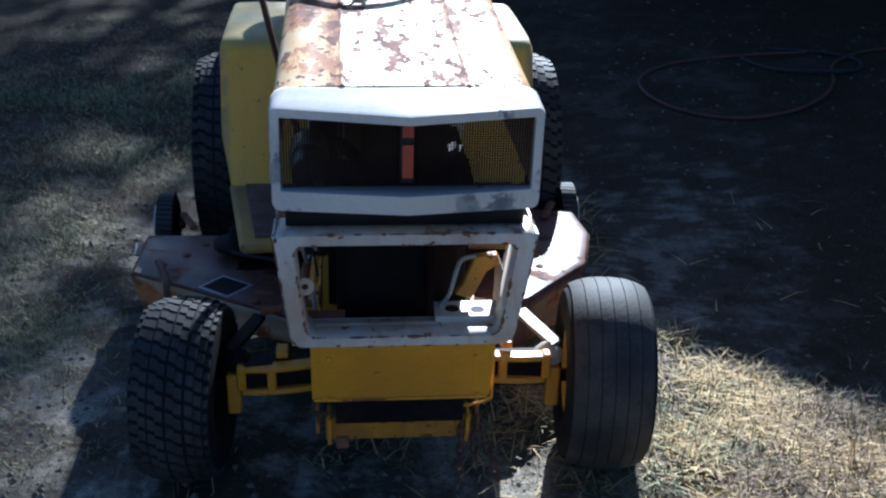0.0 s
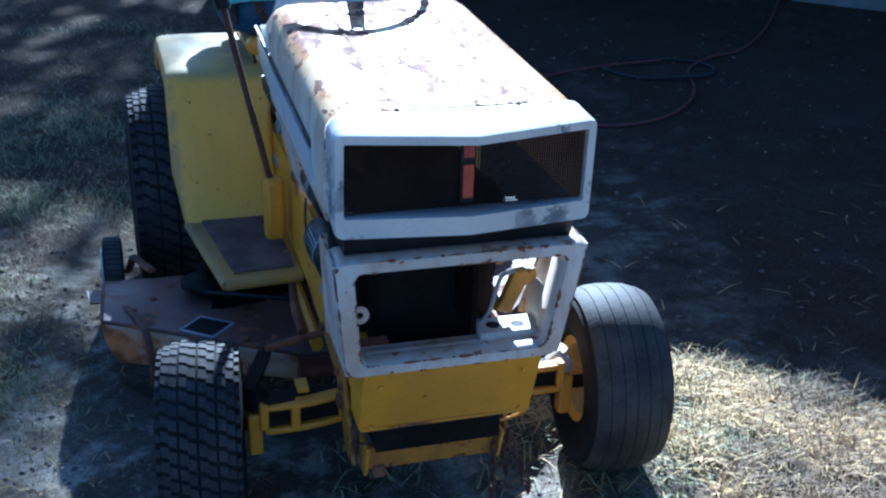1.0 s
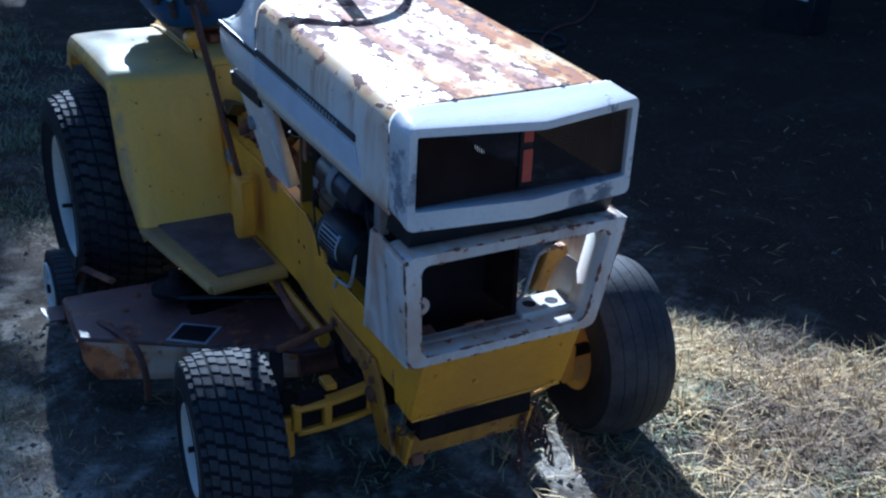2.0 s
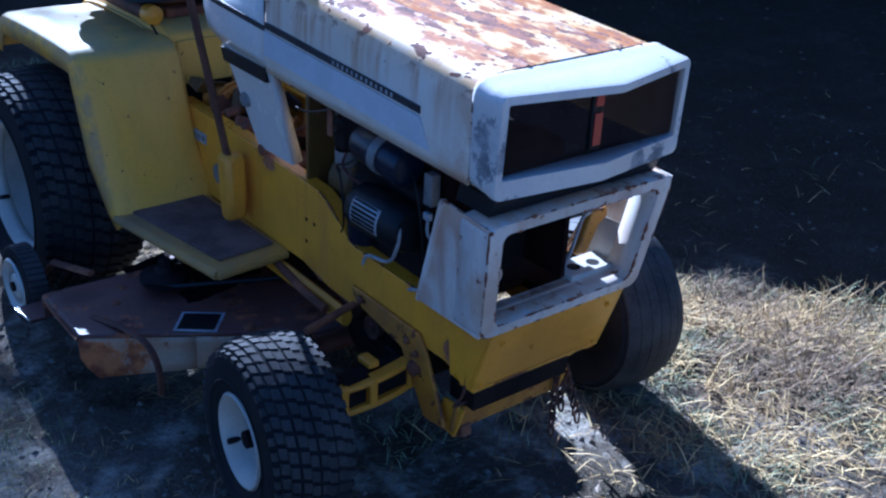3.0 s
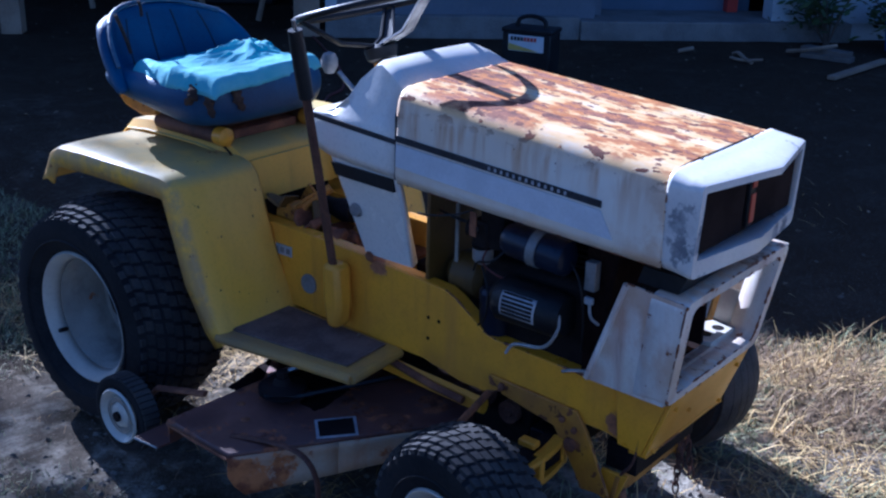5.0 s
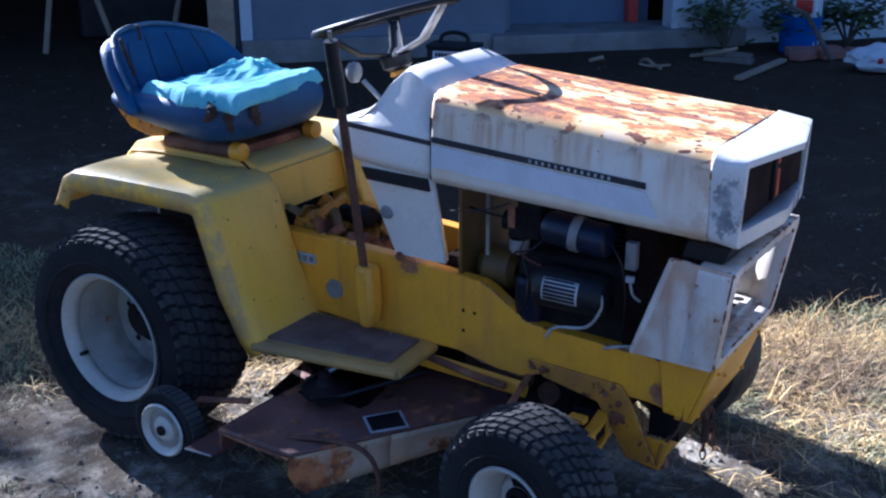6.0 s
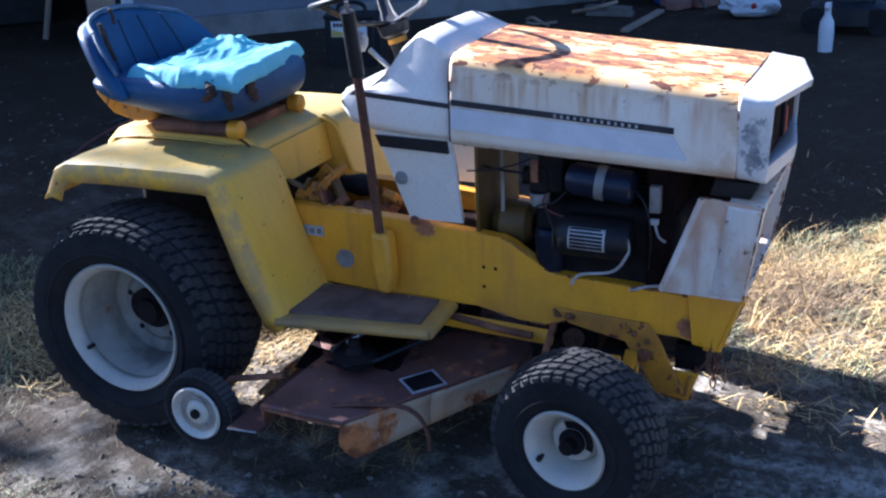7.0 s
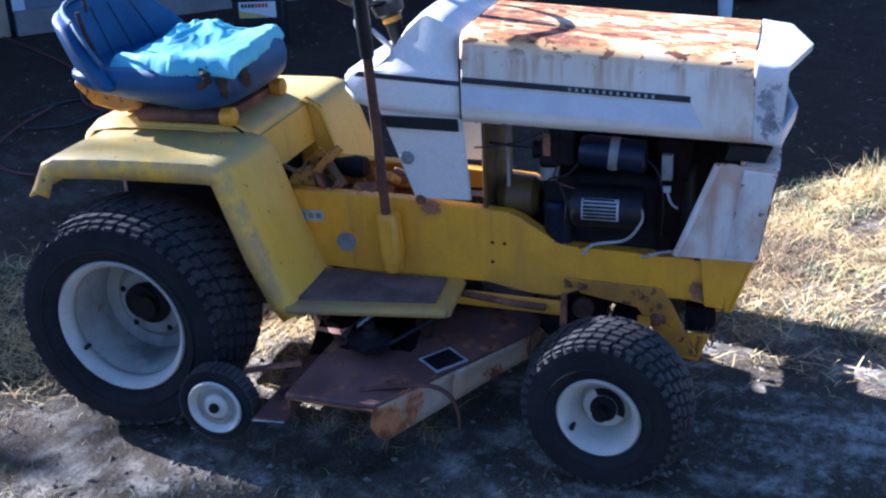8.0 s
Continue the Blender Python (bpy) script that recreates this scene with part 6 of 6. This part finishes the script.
bush(3.25, -0.32, 2, 0.36)
bush(3.75, -0.30, 3, 0.30)
bush(4.9, -0.35, 4, 0.45)


def tree(x, y, h, crown, count, seed):
    r = random.Random(seed)
    t = thing("tree", (x, y, 0), "thin-crowned tree out of view, added to shade the yard", "tree", "trees behind the house")
    b, tips = B(), []
    trunk = [(x, y, -0.1), (x + 0.1, y, h * 0.3), (x - 0.05, y + 0.1, h * 0.6), (x, y, h)]
    tube(b, smooth_line(trunk, 4), [0.2 * (1 - 0.07 * k) for k in range(13)], 10)
    for k in range(16):
        z = h * (0.5 + 0.5 * k / 16)
        a = k * 2.4
        ln = crown * (1.1 - 0.5 * k / 16) * r.uniform(0.7, 1.1)
        p0 = Vector((x, y, z))
        p1 = p0 + Vector((math.cos(a) * ln * 0.5, math.sin(a) * ln * 0.5, ln * 0.25))
        p2 = p0 + Vector((math.cos(a) * ln, math.sin(a) * ln, ln * 0.45))
        tube(b, [p0, p1, p2], [0.05, 0.035, 0.012], 6)
        tips += [tuple(p1), tuple(p2), tuple((p1 + p2) / 2)]
    part("trunk", b, BARK, t)
    me = leaf_cloud(count, tips, crown * 0.2, 0.16, seed)
    me.materials.append(LEAFY)
    ob = new("crown", me)
    ob.parent, ob.matrix_parent_inverse = t, t.matrix_basis.inverted()


# Out-of-view trees, placed so their crowns dapple and darken the yard.
tree(1.9, 15.4, 9.8, 1.7, 4200, 11)
tree(2.35, 11.5, 6.1, 0.8, 1500, 14)
# Added to shade a sunlit wedge of ground behind the tractor.
tree(4.1, 15.3, 7.3, 1.3, 4200, 15)
tree(-0.9, 15.6, 9.8, 2.2, 5200, 12)
tree(-7.5, 15.5, 12.0, 3.0, 3400, 13)


# ---------------------------------------------------------------- grass and litter
def blade_field(name, count, mat, area, keep, length, lie, width, seed, label, cat):
    """Blades of two bent segments scattered where keep() allows."""
    r = np.random.default_rng(seed)
    verts, faces, k = [], [], 0
    tries = 0
    while k < count and tries < count * 12:
        tries += 1
        x, y = r.uniform(area[0], area[1]), r.uniform(area[2], area[3])
        if r.uniform() > keep(x, y):
            continue
        z = ground_z(x, y)
        a = r.uniform(0, 6.283)
        ln = length * r.uniform(0.35, 1.0) ** 1.2
        up = lie * r.uniform(0.2, 1.0) ** 1.5
        dx, dy = math.cos(a), math.sin(a)
        w = width * r.uniform(0.6, 1.2)
        px, py = -dy * w, dx * w
        h1, f1 = ln * 0.55 * math.sin(up), ln * 0.55 * math.cos(up)
        up2 = up * 0.45
        h2, f2 = h1 + ln * 0.45 * math.sin(up2), f1 + ln * 0.45 * math.cos(up2)
        lift = r.uniform(0.0, 0.012)
        verts += [(x + px, y + py, z - 0.004 + lift), (x - px, y - py, z - 0.004 + lift), (x + dx * f1 - px * 0.8, y + dy * f1 - py * 0.8, z + h1 + lift),
                  (x + dx * f1 + px * 0.8, y + dy * f1 + py * 0.8, z + h1 + lift), (x + dx * f2, y + dy * f2, z + h2 + lift)]
        n = 5 * k
        faces += [(n, n + 1, n + 2, n + 3), (n + 3, n + 2, n + 4)]
        k += 1
    me = bpy.data.meshes.new(name)
    me.from_pydata(verts, [], faces)
    me.materials.append(mat)
    return tagged(new(name, me), label, cat, kind="stuff")


def patch(x, y, scale, seed, lo, hi):
    f = noise.noise(Vector((x * scale, y * scale, seed))) * 0.5 + 0.5 + 0.2 * noise.noise(Vector((x * scale * 3.1, y * scale * 3.1, seed + 4)))
    return min(max((f - lo) / (hi - lo), 0.0), 1.0)


def across(x, y):
    """Distance towards the house from the line where its shade begins, plus 0.35."""
    return 0.7071 * (x + y) + 0.35


def sunward(x, y):
    """1 on the trodden strip in front of the tractor, fading towards the bare soil by the house."""
    d = across(x, y) + 0.09 * noise.noise(Vector((x * 3, y * 3, 9))) + 0.06 * noise.noise(Vector((x * 9, y * 9, 9)))
    return min(max((0.40 - d) / 0.14, 0.002), 1.0)


def fade(x, y, a, w):
    return min(max(min(x - a[0], a[1] - x, y - a[2], a[3] - y) / w, 0.0), 1.0)


def near_right(x, y):
    d = across(x, y)
    bare = min(max((x - 0.08) / 0.3, 0.10), 1.0)  # trodden sand in front of the tractor
    band = bare * min(max((d + 0.25) / 0.3, 0.22), 1.0)
    return band * (0.03 + 0.97 * patch(x, y, 4.2, 3.0, 0.42, 0.60)) * sunward(x, y) * fade(x, y, (-0.1, 3.0, -2.9, 0.4), 0.35)


def yard(x, y):
    clear = 1.0 if (x < -0.75 or x > 0.7 or y > 0.6 or y < -1.5) else 0.35
    return clear * patch(x, y, 1.1, 7.0, 0.42, 0.66) * (0.004 if across(x, y) > 0.4 and x > 0 else 1.0) * fade(x, y, (-3.6, 3.0, -3.0, 6.0), 1.0)


def green_spots(x, y):
    under = 0.0 if -0.75 < x < 0.5 and -1.0 < y < 0.3 else 1.0
    return patch(x, y, 2.3, 11.0, 0.58, 0.72) * under * (0.0 if across(x, y) > 0.42 and x > 0 else 1.0)


def sunny_green(x, y):
    return patch(x, y, 3.6, 13.0, 0.45, 0.66) * sunward(x, y) * fade(x, y, (0.28, 2.6, -2.9, 0.3), 0.3)


blade_field("dry_grass", 24000, STRAW, (-0.1, 3.0, -2.9, 0.4), near_right, 0.095, 0.48, 0.0016, 21, "matted pale dry grass and straw in the sun", "dry grass")
blade_field("dry_grass", 24000, MATTED, (-3.6, 3.0, -3.0, 6.0), yard, 0.05, 0.6, 0.0012, 22, "thin dead grass scattered over the yard", "dry grass")
blade_field("straw", 7500, STRAW, (-0.45, 0.7, -0.8, 1.0), lambda x, y: fade(x, y, (-0.45, 0.7, -0.8, 1.0), 0.35) * (0.3 + 0.7 * patch(x, y, 3.0, 25.0, 0.38, 0.6)), 0.11, 0.5, 0.0013, 23, "loose straw under the tractor", "straw")
blade_field("straw", 9000, STRAW, (-2.5, -0.55, -1.9, 1.5), lambda x, y: patch(x, y, 2.2, 8.0, 0.36, 0.62), 0.032, 0.4, 0.0009, 30, "short straw in the sandy soil", "straw")
blade_field("green_grass", 40000, GREEN, (-2.6, 0.35, -1.9, 1.9), lambda x, y: (0.12 + 0.88 * patch(x, y, 2.6, 5.0, 0.38, 0.62)) * max(min(max((-0.62 - x) / 0.3, 0), 1), min(max((y - 0.25) / 0.3, 0), 1)), 0.045, 1.2, 0.0012, 28, "short green and grey grass in the sandy soil", "grass")
blade_field("green_grass", 9000, GREEN, (0.28, 2.6, -2.9, 0.3), sunny_green, 0.06, 1.2, 0.0012, 29, "short green grass among the straw", "grass")
blade_field("green_grass", 7000, GREEN, (-3.0, 2.4, -2.4, 3.5), green_spots, 0.07, 1.3, 0.0016, 24, "short green grass tufts", "grass")


def clump(x, y):
    d = math.hypot((x - 0.95) / 0.26, (y + 1.38) / 0.24) + 0.5 * noise.noise(Vector((x * 6, y * 6, 1)))
    e = math.hypot((x - 1.0) / 0.14, (y + 1.08) / 0.10) + 0.5 * noise.noise(Vector((x * 8, y * 8, 2)))
    return max(min(max(1.3 - d, 0.0), 1.0), min(max(1.3 - e, 0.0), 1.0))


def far_edge(x, y):
    """A ragged green fringe where the sunny grass meets the shaded soil."""
    d = abs(across(x, y) - 0.30 + 0.10 * noise.noise(Vector((x * 2.5, y * 2.5, 6))))
    return max(0.0, 1 - d / 0.13) * (0.25 + 0.75 * patch(x, y, 4.0, 19.0, 0.45, 0.62)) if y < -0.2 else 0.0


blade_field("dead_grass_clump", 3600, MATTED, (0.5, 1.5, -1.9, -0.8), clump, 0.10, 0.8, 0.0013, 26, "brown matted clump of dead grass", "dead grass")
blade_field("dead_grass", 5000, MATTED, (0.3, 2.8, -2.8, 0.2), lambda x, y: patch(x, y, 4.6, 23.0, 0.52, 0.64) * sunward(x, y), 0.09, 0.6, 0.0014, 34, "brown dead grass among the straw", "dead grass")
blade_field("green_grass", 2600, GREEN, (0.4, 2.8, -2.6, -0.2), far_edge, 0.085, 1.5, 0.0015, 27, "green grass along the edge of the dry grass", "grass")


def weeds(x, y):
    return (1.0 if patch(x, y, 3.4, 17.0, 0.60, 0.66) > 0.5 else 0.01) * sunward(x, y)


blade_field("tall_grass", 700, STRAW, (0.5, 2.4, -2.0, -0.3), weeds, 0.16, 1.5, 0.0013, 25, "upright dry grass stalks in clumps", "dry grass")


def litter(count, area, seed):
    r = np.random.default_rng(seed)
    verts, faces = [], []
    for k in range(count):
        x, y = r.uniform(area[0], area[1]), r.uniform(area[2], area[3])
        z = ground_z(x, y) + 0.008
        a, s, c = r.uniform(0, 6.28), r.uniform(0.006, 0.017), r.uniform(-0.004, 0.008)
        dx, dy = math.cos(a) * s, math.sin(a) * s
        verts += [(x - dx, y - dy, z), (x - dy * 0.5, y + dx * 0.5, z + c), (x + dx, y + dy, z + 0.004), (x + dy * 0.5, y - dx * 0.5, z + abs(c))]
        faces.append(tuple(range(4 * k, 4 * k + 4)))
    me = bpy.data.meshes.new("leaf_litter")
    me.from_pydata(verts, [], faces)
    me.materials.append(LITTER)
    tagged(new("leaf_litter", me), "scattered pale dead leaves and chips", "leaf litter", kind="stuff")


litter(1300, (-3, 6, -2.5, 6), 31)


def crumbs(count, area, keep, seed):
    """Clods and bits of gravel: rough eight-sided lumps half sunk in the soil."""
    r = np.random.default_rng(seed)
    verts, faces, k = [], [], 0
    base = ((1, 0, 0), (0, 1, 0), (-1, 0, 0), (0, -1, 0), (0, 0, 1), (0, 0, -1))
    while k < count:
        x, y = r.uniform(area[0], area[1]), r.uniform(area[2], area[3])
        if r.uniform() > keep(x, y):
            continue
        z, s, a = ground_z(x, y), 0.003 + 0.009 * r.uniform() ** 3, r.uniform(0, 6.28)
        ca, sa = math.cos(a), math.sin(a)
        for bx_, by_, bz_ in base:
            f = s * r.uniform(0.6, 1.4)
            verts.append((x + (bx_ * ca - by_ * sa) * f, y + (bx_ * sa + by_ * ca) * f, z + bz_ * f * 0.6))
        n = 6 * k
        faces += [(n, n + 1, n + 4), (n + 1, n + 2, n + 4), (n + 2, n + 3, n + 4), (n + 3, n, n + 4), (n + 1, n, n + 5), (n + 2, n + 1, n + 5), (n + 3, n + 2, n + 5), (n, n + 3, n + 5)]
        k += 1
    me = bpy.data.meshes.new("soil_crumbs")
    me.from_pydata(verts, [], faces)
    me.materials.append(CLOD)
    tagged(new("soil_crumbs", me), "small clods and gravel on the soil", "gravel", kind="stuff")


crumbs(16000, (-2.8, 2.6, -2.6, 2.6), lambda x, y: (0.25 + 0.75 * patch(x, y, 2.4, 21.0, 0.40, 0.62)) * (0.1 if across(x, y) > 0.45 and x > 0 else 1.0), 33)
